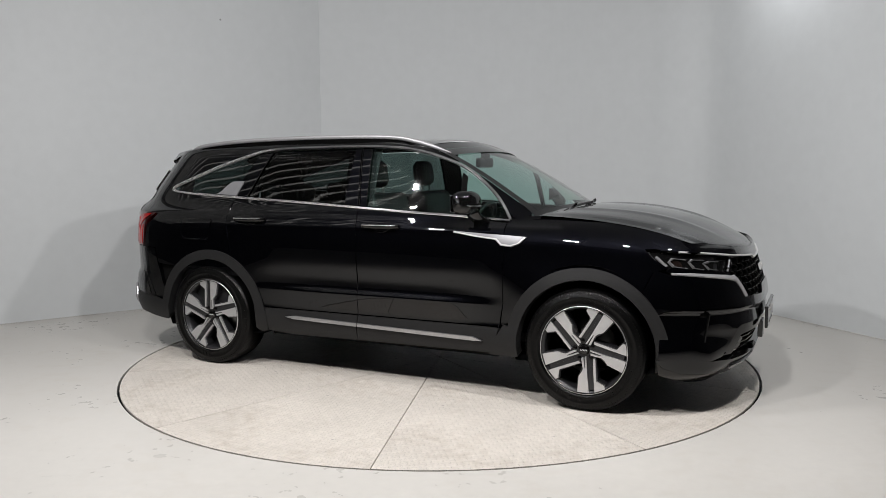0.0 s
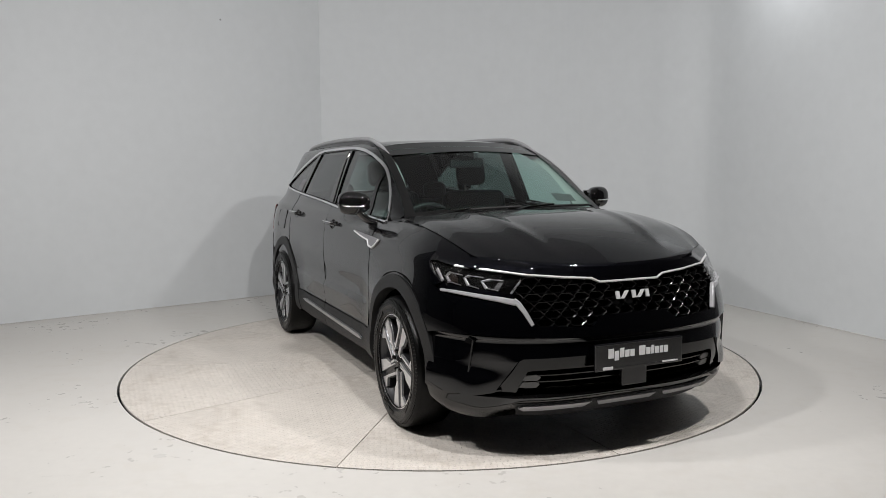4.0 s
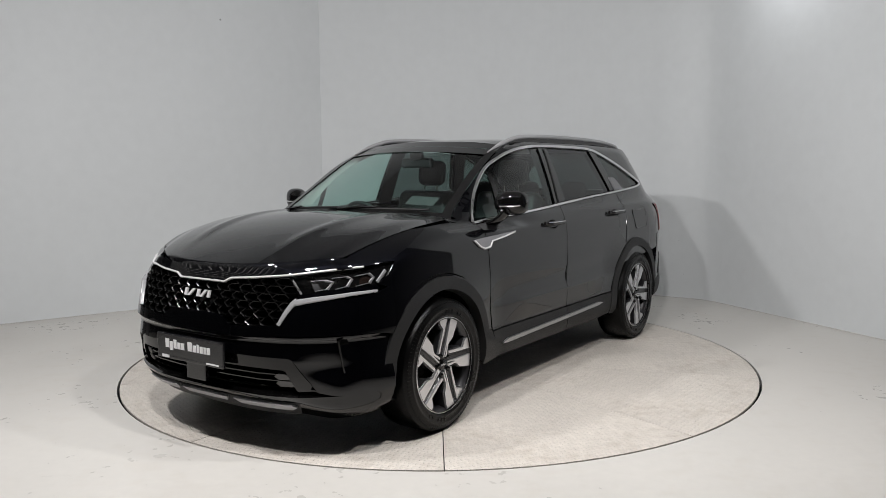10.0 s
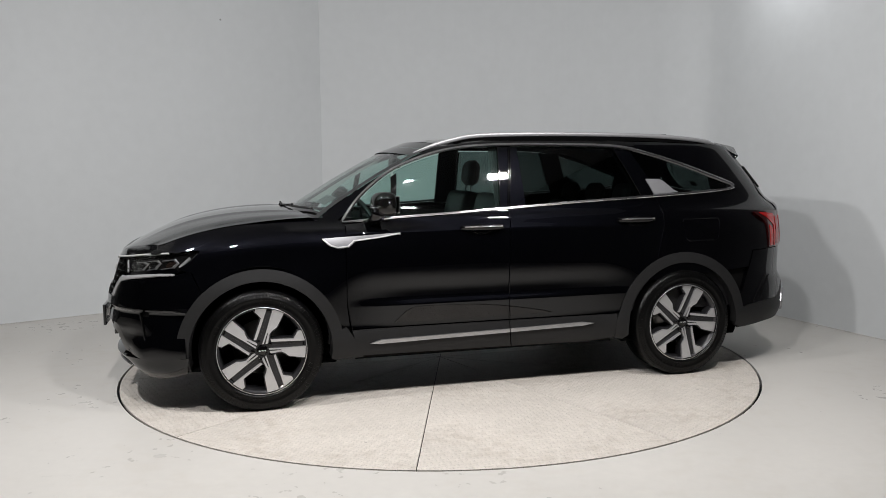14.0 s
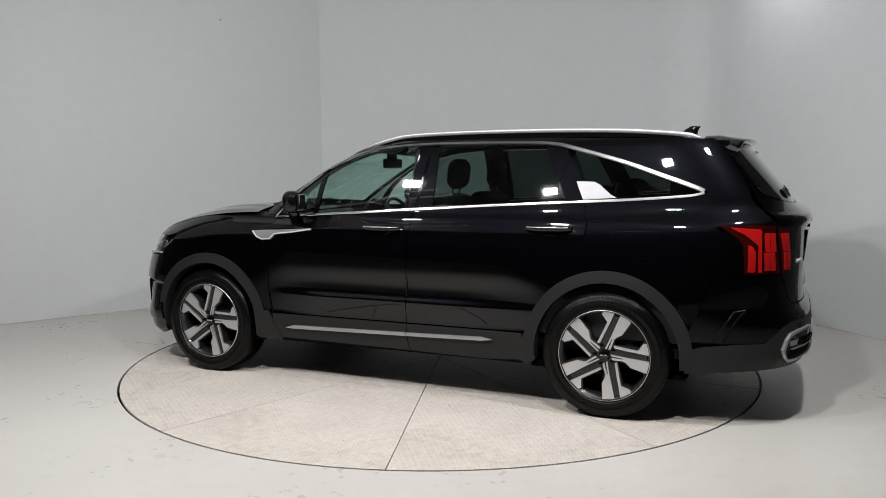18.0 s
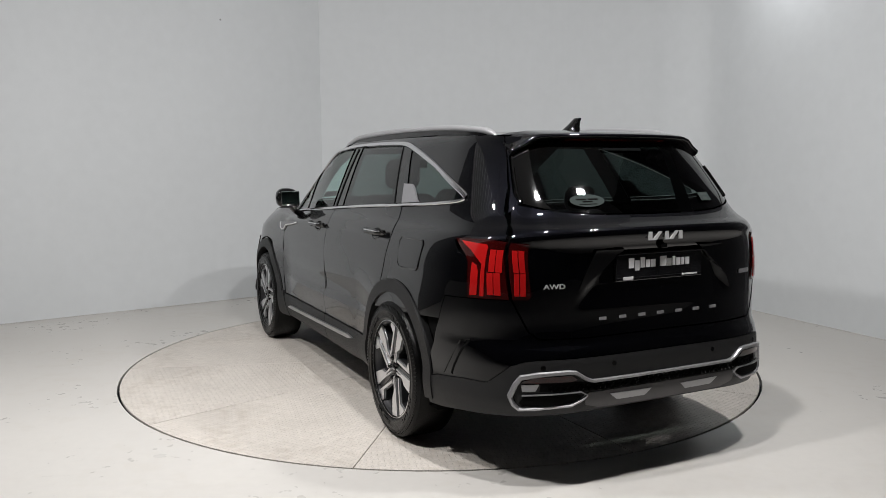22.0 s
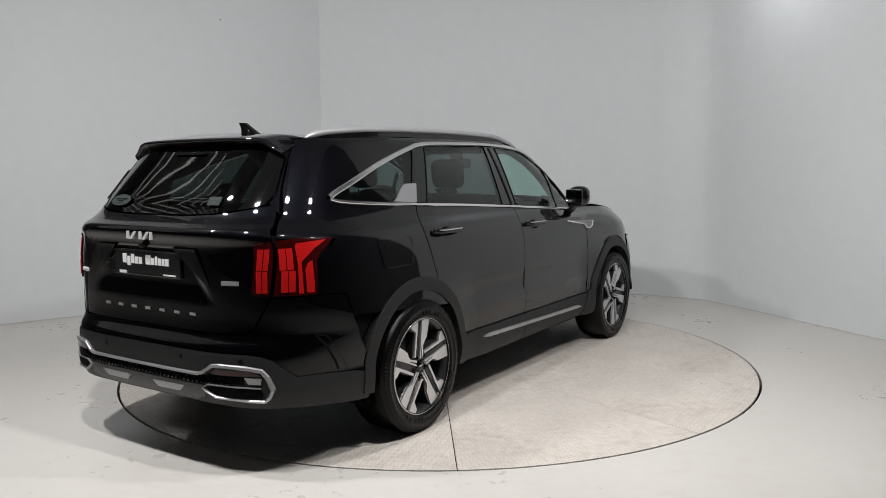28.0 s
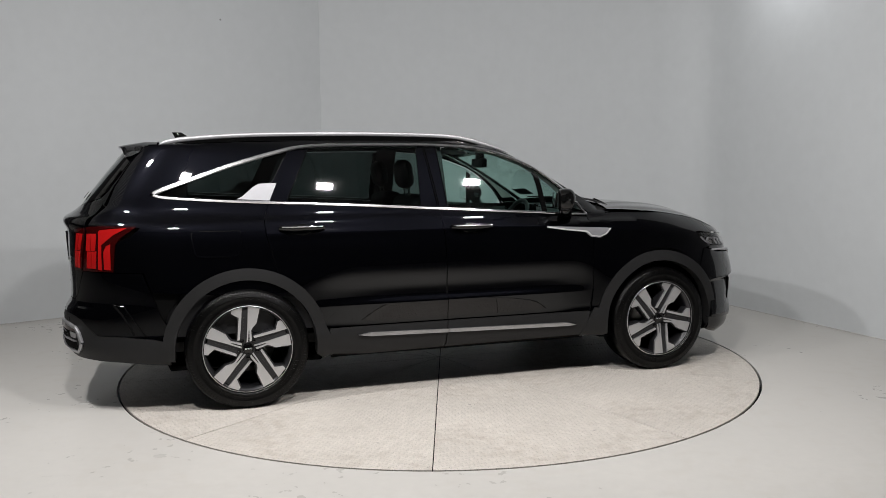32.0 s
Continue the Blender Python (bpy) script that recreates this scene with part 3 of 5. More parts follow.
def car_body():
    # dark inner hull behind the joints
    rows = []
    for i in range(61):
        x = -2.28 + 4.36 * i / 60
        zt = HOOD_Z(x) - 0.05 if x > 1.0 else 1.12
        row = []
        for j in range(13):
            z0 = 0.25 + 0.11 * step(-x, 1.72, 1.92)
            z = z0 + (zt - z0) * j / 12
            p = side(x, z)
            r = min(abs(x - WX), abs(x + WX))
            lift = WZ + math.sqrt(max(0.5 ** 2 - r * r, 0)) if r < 0.5 else 0.0
            row.append((x, p[1] - 0.03, max(z, min(lift, zt))))
        rows.append(row)
    for s in (1, -1):
        v, f = loft([[(x, y * s, z) for x, y, z in r] for r in rows])
        child(new("inner_panel", mesh_of("inner_panel", v, f, DARK)), car, "dark inner body behind the panels")
    part("underbody", box(-1.88, 2.1, -0.70, 0.70, 0.24, 0.33, bevel=0.03), DARK, car, "black underbody")
    for x in (WX, -WX):
        for s in (1, -1):
            v, f = lathe([(RA + 0.06, 0.25), (RA + 0.05, 0.86)], 40)
            v = [(x + p[0], s * p[1], max(WZ + p[2], 0.25)) for p in v]
            child(new("wheel_housing", mesh_of("wheel_housing", v, f, DARK)), car)
            v, f = lathe([(0.0, 0.26), (RA + 0.06, 0.26)], 40)
            v = [(x + p[0], s * p[1], max(WZ + p[2], 0.25)) for p in v]
            child(new("wheel_housing", mesh_of("wheel_housing", v, f, DARK)), car)

    g = 0.0022
    gap_a = [(0.885, 1.098), (0.896, 0.95), (0.896, 0.805), (0.896, 0.60), (0.872, 0.452)]
    gap_b = [(-0.176, 1.166), (-0.158, 0.98), (-0.150, 0.80), (-0.147, 0.62), (-0.147, 0.452)]
    gap_c = spline([(-1.252, 1.224), (-1.272, 1.16), (-1.282, 1.10), (-1.272, 1.02), (-1.245, 0.92), (-1.215, 0.815)], 3)
    under = arc(-WX, WZ, RB, 67, 12, 10)

    def crease(x, z):
        """The door's waist line and its concave flank."""
        a = 0.003 * math.exp(-((z - 1.035) / 0.022) ** 2)
        low = 0.017 * (1 - (0.582 - z) / 0.132) if z < 0.582 else 0.017 * (1 - step(z, 0.582, 0.630))
        b = max(low, 0.0) - 0.004 * math.exp(-((z - 0.69) / 0.05) ** 2)
        return a + b * step(x, -1.20, -0.40) * step(-x, -0.90, -0.45)
    kw = dict(fun=crease, du=0.06, dv=0.014)
    belt = [(x, z - 0.012) for x, z in BELT]
    both("front_door", cut(belt, 0.885, -0.176) + gap_b[1:] + gap_a[::-1][:-1], side, PAINT, car, "glossy black front door", gap=g, **kw)
    both("rear_door", cut(belt, -0.176, -1.252) + gap_c[1:] + under + [(-0.92, 0.452)] + gap_b[::-1][:-1], side, PAINT, car, "glossy black rear door", gap=g, **kw)
    wing = [(0.885, 1.098), (0.93, 1.115)] + [(x, HOOD_Z(x)) for x in (1.0, 1.1, 1.2, 1.3, 1.4, 1.5, 1.6, 1.7, 1.78, 1.84, 1.89, 1.93)] + [(1.945, 0.985), (1.90, 0.964), (1.80, 0.957), (1.738, 0.956), (1.792, 0.90), (1.866, 0.856), (1.83, 0.842), (1.785, 0.832), (1.737, 0.722)]
    wing += arc(WX, WZ, RB, 47, 165, 20) + [(0.878, 0.453)] + gap_a[::-1][1:-1]
    both("front_wing", wing, side, PAINT, car, "glossy black front wing", gap=g, du=0.05, dv=0.03)
    quarter = gap_c[::-1] + cut(belt, -1.252, -1.905) + [(-1.925, 1.278)] + [(x, z + 0.012) for x, z in cut(CANT, -0.244, -1.905)[::-1]]
    quarter += [(-0.244, 1.60), (-0.6, 1.602), (-1.0, 1.600), (-1.4, 1.592), (-1.75, 1.58)] + [tail_side(*p) for p in GATE] + [(-2.20, 1.100), (-1.985, 1.092), (-2.03, 1.05), (-2.14, 1.0), (-2.15, 0.842), (-1.97, 0.835), (-1.93, 0.72)]
    quarter += arc(-WX, WZ, RB, 37, 64, 8)
    both("rear_quarter", quarter, side, PAINT, car, "glossy black rear quarter panel", gap=g, du=0.045, dv=0.03)
    both("fuel_flap", [(-1.43, 1.064), (-1.69, 1.066), (-1.705, 1.045), (-1.685, 0.935), (-1.665, 0.917), (-1.46, 0.914), (-1.437, 0.93), (-1.418, 1.045)], side, PAINT, car, "black fuel filler flap", off=0.003, depth=0.003)
    flap = [(-1.43, 1.064), (-1.69, 1.066), (-1.705, 1.045), (-1.685, 0.935), (-1.665, 0.917), (-1.46, 0.914), (-1.437, 0.93), (-1.418, 1.045), (-1.43, 1.064)]
    for s in (1, -1):
        strip("flap_edge", flap, side, PAINT, car, "rounded edge of the fuel flap", width=0.007, off=0.003, height=0.0025, flip=s)
        strip("door_edge", [(x - 0.004, z) for x, z in gap_b], side, PAINT, car, "rounded edge of the door", width=0.005, off=0.0005, height=0.002, flip=s)
        strip("door_edge", [(x + 0.004, z) for x, z in gap_c], side, PAINT, car, "rounded edge of the door", width=0.005, off=0.0005, height=0.002, flip=s)
        strip("door_edge", [(x - 0.004, z) for x, z in gap_a], side, PAINT, car, "rounded edge of the door", width=0.005, off=0.0005, height=0.002, flip=s)
    # roof side and windscreen pillars
    pill = [(x, z + 0.012) for x, z in cut(CANT, 0.86, -0.244)]
    roofline = [(-0.244, 1.60), (0.0, 1.60)] + [(SCREEN_X(z), z) for z in (1.595, 1.58, 1.55, 1.50, 1.44, 1.38, 1.32, 1.26, 1.20, 1.14)] + [(1.0, 1.12)]
    both("windscreen_pillar", pill + roofline + [(0.93, 1.105)], side, PAINT, car, "glossy black windscreen pillar and roof side", du=0.04, dv=0.03)
    # chrome round the side windows
    for s in (1, -1):
        strip("window_chrome", [(x, z - 0.004) for x, z in BELT], side, CHROME, car, "satin chrome strip below the side windows", width=0.017, flip=s)
        strip("window_chrome", [(x, z + 0.002) for x, z in CANT], side, CHROME, car, "satin chrome strip over the side windows", width=0.019, flip=s, width_end=0.029)
    # side glass
    inset = 0.010
    low = [(x, z + inset) for x, z in BELT]
    top = [(x, z - inset) for x, z in CANT]
    gl = dict(off=-0.008, depth=0.004, du=0.08, dv=0.08)
    both("quarter_light", cut(low, 0.84, 0.57) + cut(top, 0.84, 0.57)[::-1], side, GLASS, car, "small fixed front side window", **gl)
    both("front_side_window", cut(low, 0.555, -0.115) + cut(top, 0.555, -0.15)[::-1], side, GLASS, car, "greenish clear front side window", **gl)
    both("rear_side_window", cut(low, -0.295, -1.145) + cut(top, -0.285, -0.985)[::-1], side, TINTED, car, "dark privacy glass rear side window", **gl)
    both("third_side_window", cut(low, -1.285, -1.85) + cut(top, -1.125, -1.85)[::-1], side, TINTED, car, "dark privacy glass third side window", **gl)
    pl = dict(off=-0.003, depth=0.02, du=0.06, dv=0.06)
    both("centre_pillar", cut(low, -0.115, -0.176) + [(-0.232, 1.561)] + cut(top, -0.15, -0.229)[::-1][1:], side, PAINT, car, "gloss black centre pillar trim", gap=0.001, **pl)
    both("centre_pillar", cut(low, -0.176, -0.295) + cut(top, -0.234, -0.285)[::-1], side, PAINT, car, "gloss black centre pillar trim", gap=0.001, **pl)
    both("rear_pillar", cut(low, -1.145, -1.285) + [(-1.125, 1.515)] + cut(top, -0.985, -1.125)[::-1], side, PAINT, car, "gloss black rear pillar trim", gap=0.001, **pl)
    both("pillar_ornament", [(-1.243, 1.233), (-1.435, 1.246), (-1.40, 1.262), (-1.335, 1.318), (-1.300, 1.336), (-1.196, 1.338)], side, SATIN, car, "brushed silver fin at the foot of the rear pillar", off=0.004, depth=0.012)
    both("mirror_triangle", [(0.60, 1.13), (0.565, 1.13), (0.535, 1.395), (0.575, 1.37)], side, GLOSS, car, off=-0.002, depth=0.01)
    for s in (1, -1):
        for x0, z0, x1, z1 in ((-0.171, 1.180, -0.226, 1.552), (-0.184, 1.180, -0.238, 1.552), (-0.118, 1.172, -0.151, 1.556), (-1.140, 1.232, -0.990, 1.545)):
            strip("trim_edge", [(x0 + (x1 - x0) * k / 8, z0 + (z1 - z0) * k / 8) for k in range(9)], side, GLOSS, car, "rounded gloss edge of the pillar trim", width=0.006, off=-0.001, height=0.003, flip=s)
    # arch mouldings and sills
    ap = dict(off=0.010, depth=0.06, du=0.05, dv=0.04)
    both("arch_moulding", arc(WX, WZ, RA, -14, 190, 34) + [(0.965, 0.275), (0.80, 0.278), (0.86, 0.40), (0.905, 0.47)] + arc(WX, WZ, RB, 168, -8, 34), side, CLAD, car, "grey plastic front wheel arch moulding", **ap)
    both("arch_moulding", arc(-WX, WZ, RA, -8, 186, 32) + arc(-WX, WZ, RB, 184, 12, 32) + [(-0.905, 0.40), (-0.90, 0.285), (-0.96, 0.275)], side, CLAD, car, "grey plastic rear wheel arch moulding", **ap)
    so = dict(off=0.006, depth=0.05, du=0.08, dv=0.03)
    both("sill_moulding", [(0.87, 0.448), (-0.146, 0.448), (-0.16, 0.30), (-0.17, 0.275), (0.82, 0.282), (0.85, 0.36)], side, CLAD, car, "grey plastic door sill moulding", gap=0.002, **so)
    both("sill_moulding", [(-0.148, 0.448), (-0.915, 0.448), (-0.90, 0.285), (-0.69, 0.268), (-0.172, 0.275), (-0.162, 0.30)], side, CLAD, car, "grey plastic door sill moulding", gap=0.002, **so)
    st = dict(off=0.020, depth=0.025, du=0.1, dv=0.02)
    both("sill_trim", [(0.765, 0.360), (0.69, 0.380), (-0.146, 0.396), (-0.146, 0.373), (0.70, 0.355)], side, SILL, car, "silver trim strip along the sill", gap=0.001, **st)
    both("sill_trim", [(-0.150, 0.396), (-0.655, 0.408), (-0.740, 0.396), (-0.660, 0.384), (-0.150, 0.373)], side, SILL, car, "silver trim strip along the sill", gap=0.001, **st)
    both("wing_ornament", [(1.038, 1.005), (0.558, 1.031), (0.556, 1.019), (0.835, 0.987), (0.878, 0.950), (0.946, 0.944), (1.002, 0.968)], side, SATIN, car, "silver wing ornament with a pointed tail", off=0.008, depth=0.012)
    for s in (1, -1):
        strip("ornament_line", [(1.030, 1.000), (0.988, 0.966), (0.944, 0.952), (0.884, 0.957), (0.848, 0.988), (0.70, 1.004), (0.565, 1.024)], side, BRIGHT, car, "bright line on the wing ornament", width=0.009, off=0.009, height=0.004, flip=s)

    # bonnet
    def bonnet(u, v):
        a = abs(u)
        fx, fy, fz = 2.213 - 0.243 * a ** 2.6, 0.70 * u, 0.930 + 0.055 * a * a
        bx, by, bz = 1.185 - 0.115 * a * a, 0.762 * u, 1.172 - 0.042 * a * a
        s = 1 - (1 - v) ** 2.75
        x, z = fx + (bx - fx) * v, fz + (bz - fz) * s
        y = fy + (by - fy) * v
        if a > 0.85:
            q = (a - 0.85) / 0.15
            y = math.copysign(abs(y) * (1 - q) + HOOD_Y(x) * a * q, u)
            z = z * (1 - q * q) + (HOOD_Z(x) + 0.002) * q * q
        ridge = 0.62 - 0.14 * (1 - v)
        z += 0.0065 * (math.exp(-((a - ridge) / 0.07) ** 2) + 0.8 * step(a, ridge - 0.1, ridge)) * step(v, 0.03, 0.35) * (1 - 0.5 * step(v, 0.85, 1.0)) * step(1 - a, 0.0, 0.12)
        return Vector((x, y, z))
    rows = [[bonnet(-1 + 2 * j / 72, i / 36) for j in range(73)] for i in range(37)]
    edge = [[p - Vector((0, 0, 0.02)) for p in rows[0]]]
    v, f = loft(edge + rows)
    child(new("bonnet", mesh_of("bonnet", v, [q for q in f], PAINT, True)), car, "glossy black bonnet with two raised lines")

    # windscreen, roof, rear window
    zs = [1.11, 1.15, 1.20, 1.26, 1.32, 1.38, 1.44, 1.50, 1.54, 1.57]
    rows = []
    for i, z in enumerate(zs):
        t = i / (len(zs) - 1)
        p = side(SCREEN_X(z) - 0.004, z)
        rows.append([(p[0] + (0.128 - 0.036 * t) * (1 - u * u), (p[1] - 0.006) * u, z + (0.028 + 0.006 * t) * (1 - u * u)) for u in (-1 + 2 * j / 24 for j in range(25))])
    v, f = loft(rows)
    child(new("windscreen", mesh_of("windscreen", v, f, GLASS, True)), car, "clear greenish windscreen")
    v, f = loft([[Vector(p) + Vector((0.004, 0, 0.004)) for p in rows[-3]], [Vector(p) + Vector((0.004, 0, 0.004)) for p in rows[-1]]])
    child(new("windscreen_band", mesh_of("windscreen_band", v, f, GLOSS, True)), car, "black printed band at the top of the windscreen")
    v, f = loft([[Vector(p) + Vector((0.004, 0, 0.004)) for p in rows[0]], [Vector(p) + Vector((0.004, 0, 0.003)) for p in rows[1]]])
    child(new("windscreen_band", mesh_of("windscreen_band", v, f, GLOSS, True)), car, "black printed band at the foot of the windscreen")

    for s in (1, -1):
        k = [24 - i if s > 0 else i for i in (0, 1)]
        inner = [Vector(r[k[0]]).lerp(Vector(r[k[1]]), 0.95) + Vector((0.004, 0, 0.004)) for r in rows]
        outer = [Vector(r[k[0]]) + Vector((0.004, 0, 0.004)) for r in rows]
        v, f = loft([outer, inner])
        child(new("windscreen_band", mesh_of("windscreen_band", v, f, GLOSS, True)), car, "black printed edge of the windscreen")

    crown = table([(-2.05, 1.580), (-1.8, 1.601), (-1.5, 1.619), (-1.0, 1.636), (-0.5, 1.642), (0.0, 1.630), (0.25, 1.612), (0.31, 1.605), (0.42, 1.59)])
    rows = []
    for i in range(41):
        t = i / 40
        row = []
        for j in range(31):
            u = -1 + 2 * j / 30
            xf = SCREEN_X(1.572) + 0.088 * (1 - u * u)
            x = xf + (-1.93 - 0.06 * (1 - u * u) - xf) * t
            ye = side(x, 1.60)[1] if x < SCREEN_X(1.60) else side(x, 1.575 + 0.02 * step(-x, -0.2, 0.0))[1]
            ze = 1.600 - 0.028 * step(x, 0.02, 0.24) - 0.022 * step(-x, 1.2, 1.95)
            zc = crown(x)
            row.append((x, ye * u, ze + (zc - ze) * (1 - abs(u) ** 2.4)))
        rows.append(row)
    v, f = loft(rows)
    child(new("roof", mesh_of("roof", v, f, PAINT, True)), car, "glossy black roof")
    v, f = loft([[(p[0], p[1] * 0.97, p[2] - 0.03) for p in r[2:-2]] for r in rows[2:-1]])
    child(new("headliner", mesh_of("headliner", v, f, LINING, True)), car, "pale headliner")

    # roof rails
    for s in (1, -1):
        line = spline([(0.40, 0.574, 1.524), (0.27, 0.576, 1.568), (0.12, 0.577, 1.609), (-0.06, 0.575, 1.636), (-0.5, 0.572, 1.647), (-1.0, 0.566, 1.645), (-1.4, 0.56, 1.634), (-1.7, 0.55, 1.612), (-1.83, 0.545, 1.590), (-1.88, 0.543, 1.565)], 4)
        n = len(line)
        rad = [0.004 + 0.0125 * step(min(i, n - 1 - i) / (n - 1), 0.0, 0.16) for i in range(n)]
        v, f = tube([(x, y * s, z) for x, y, z in line], rad, 10, 0.8)
        rail = child(new("roof_rail", mesh_of("roof_rail", v, f, SILVER, True)), car, "satin silver roof rail")
        rows = [[(x, s * (y + d), z - 0.006 if top else min(z - 0.012, 1.585)) for top, d in ((0, 0.006), (1, 0.006), (1, -0.006), (0, -0.006))] for x, y, z in line[3:-3]]
        v, f = loft(rows, True)
        foot = new("rail_foot", mesh_of("rail_foot", v, f, GLOSS))
        foot.parent = rail
        tagged(foot, "black foot strip under the rail")

    # wheels
    for x in (WX, -WX):
        for s in (1, -1):
            wheel(x, s)


def wheel(x, s):
    w = tagged(new("wheel"), "alloy wheel with black tyre")
    w.parent = car
    w.matrix_basis = pose(OX + x, OY + s * 0.815, 0.362, 0, 0, 0 if s > 0 else 180)
    prof = [(0.256, -0.10), (0.26, -0.115), (0.30, -0.122), (0.335, -0.118), (0.353, -0.105), (0.3605, -0.085), (0.3618, -0.04), (0.362, 0.0), (0.3618, 0.04), (0.3605, 0.085), (0.353, 0.105), (0.335, 0.1165), (0.320, 0.120), (0.316, 0.1225), (0.308, 0.1228), (0.304, 0.121), (0.280, 0.1185), (0.277, 0.1205), (0.272, 0.1195), (0.268, 0.1155), (0.262, 0.108), (0.257, 0.09)]
    v, f = lathe(prof, 96)
    ob = new("tyre", mesh_of("tyre", v, [q[::-1] for q in f], RUBBER, True))
    ob.parent = w
    for q in (-1, 1):
        v, f = [], []
        for i in range(104):
            a = 2 * math.pi * i / 104
            b = len(v)
            sk = 0.02 * (1 if i % 2 else 0.6)
            for (r, y, da) in ((0.3635, 0.062, -0.020), (0.3635, 0.062, 0.018), (0.3590, 0.098, 0.028), (0.3590, 0.098, -0.010), (0.3500, 0.1125 - sk * 0.1, 0.028), (0.3500, 0.1125 - sk * 0.1, -0.010)):
                v.append((r * math.cos(a + da), q * y, r * math.sin(a + da)))
            f += [(b, b + 1, b + 2, b + 3), (b + 3, b + 2, b + 4, b + 5)]
        ob = new("tread_pattern", mesh_of("tread_pattern", v, f, RUBBER))
        ob.parent = w
        tagged(ob, kind="stuff")
    # raised bars on the sidewall in two groups, and fine ribs at the shoulder
    v, f = [], []
    arcs = [(0.284, 0.304, a0 + k * step_a, step_a * 0.62) for a0, n, step_a in ((0.35, 9, 0.085), (1.55, 6, 0.10), (3.45, 9, 0.085), (4.75, 6, 0.10)) for k in range(n) if k % 5 != 3]
    arcs += [(0.322, 0.344, 2 * math.pi * k / 110, 0.020) for k in range(110)]
    for r0, r1, a0, da in arcs:
        b = len(v)
        h = 0.1235 if r0 < 0.3 else 0.1205
        for r, y in ((r0, h), (r1, h - (0.0 if r0 < 0.3 else 0.0045)), (r1, h - 0.010), (r0, h - 0.008)):
            v += [(r * math.cos(a0), y, r * math.sin(a0)), (r * math.cos(a0 + da), y, r * math.sin(a0 + da))]
        f += [(b, b + 1, b + 3, b + 2), (b + 2, b + 3, b + 5, b + 4), (b + 6, b + 7, b + 1, b), (b, b + 2, b + 4, b + 6), (b + 1, b + 7, b + 5, b + 3)]
    ob = new("sidewall_relief", mesh_of("sidewall_relief", v, f, RUBBER))
    ob.parent = w
    tagged(ob, "raised bars on the tyre wall", kind="stuff")
    for y in (-0.022, 0.022):
        v, f = lathe([(0.3632, y - 0.014), (0.3632, y + 0.014)], 60)
        ob = new("tread_rib", mesh_of("tread_rib", v, f, RUBBER, True))
        ob.parent = w
    v, f = lathe([(0.253, 0.112), (0.261, 0.110), (0.262, 0.10), (0.247, 0.096), (0.238, 0.06), (0.226, -0.10), (0.25, -0.11)], 72)
    ob = new("rim", mesh_of("rim", v, f, ALLOY, True))
    ob.parent = w
    v, f = lathe([(0.2572, 0.1128), (0.2595, 0.1130), (0.2618, 0.1105)], 72)
    ob = new("rim_edge", mesh_of("rim_edge", v, f, MACHINED, True))
    ob.parent = w
    tagged(ob, "bright machined rim edge")
    v, f = lathe([(0.0, -0.02), (0.165, -0.02), (0.165, -0.035)], 48)
    ob = new("brake_disc", mesh_of("brake_disc", v, f, STEEL, True))
    ob.parent = w
    v, f = lathe([(0.0, -0.06), (0.24, -0.06)], 32)
    ob = new("back_plate", mesh_of("back_plate", v, f, DARK))
    ob.parent = w


car_body()


# ---------------------------------------------------------------- the car: front end
def half(line, pts):
    """A line from the middle outwards on one side, closed by its mirror image."""
    a = line(pts)
    return a + [(-u, v) for u, v in a[::-1] if abs(u) > 1e-6]


def ring(line, inner, outer):
    """A band across the whole front or tail between two lines that run from the middle outwards."""
    a, b = line(inner), line(outer)
    full = [(-u, v) for u, v in a[::-1] if abs(u) > 1e-6] + a
    back = b[::-1] + [(-u, v) for u, v in b if abs(u) > 1e-6]
    return full + back


def inside(p, poly):
    x, y = p
    hit = False
    for i in range(len(poly)):
        (x0, y0), (x1, y1) = poly[i - 1], poly[i]
        if (y0 > y) != (y1 > y) and x < (x1 - x0) * (y - y0) / (y1 - y0) + x0:
            hit = not hit
    return hit


def on_skin(ob, skin, u, v, off, flip=1, roll=0.0):
    """Sets an object flat on the skin: its z outwards, its y up."""
    p, n = skin_point(skin, u, v, off, flip)
    up = Vector((0, 0, 1))
    xx = up.cross(n).normalized()
    yy = n.cross(xx)
    m = Matrix((xx, yy, n)).transposed().to_4x4()
    ob.matrix_basis = Matrix.Translation(p + Vector((OX, OY, 0))) @ m @ pose(0, 0, 0, 0, 0, roll)


def flat(name, poly, depth, material, parent, label=""):
    """A thin plate from an outline in its own plane, to be set with on_skin."""
    k = len(poly)
    v = [(x, y, 0) for x, y in poly] + [(x, y, depth) for x, y in poly]
    f = [tuple(range(k))[::-1], tuple(range(k, 2 * k))] + [(i, (i + 1) % k, (i + 1) % k + k, i + k) for i in range(k)]
    ob = new(name, mesh_of(name, v, f, material))
    bm = bmesh.new()
    bm.from_mesh(ob.data)
    bmesh.ops.recalc_face_normals(bm, faces=bm.faces[:])
    bm.to_mesh(ob.data), bm.free()
    ob.parent = parent
    return tagged(ob, label)


# three upright bars and two leaning ones, in place of the maker's mark
MARK = [[(-0.098, -0.019), (-0.078, -0.019), (-0.078, 0.019), (-0.098, 0.019)], [(-0.074, -0.019), (-0.054, -0.019), (-0.020, 0.019), (-0.040, 0.019)],
        [(-0.002, -0.019), (0.018, -0.019), (0.018, 0.019), (-0.002, 0.019)], [(0.022, -0.019), (0.042, -0.019), (0.076, 0.019), (0.056, 0.019)], [(0.080, -0.019), (0.098, -0.019), (0.098, 0.019), (0.080, 0.019)]]


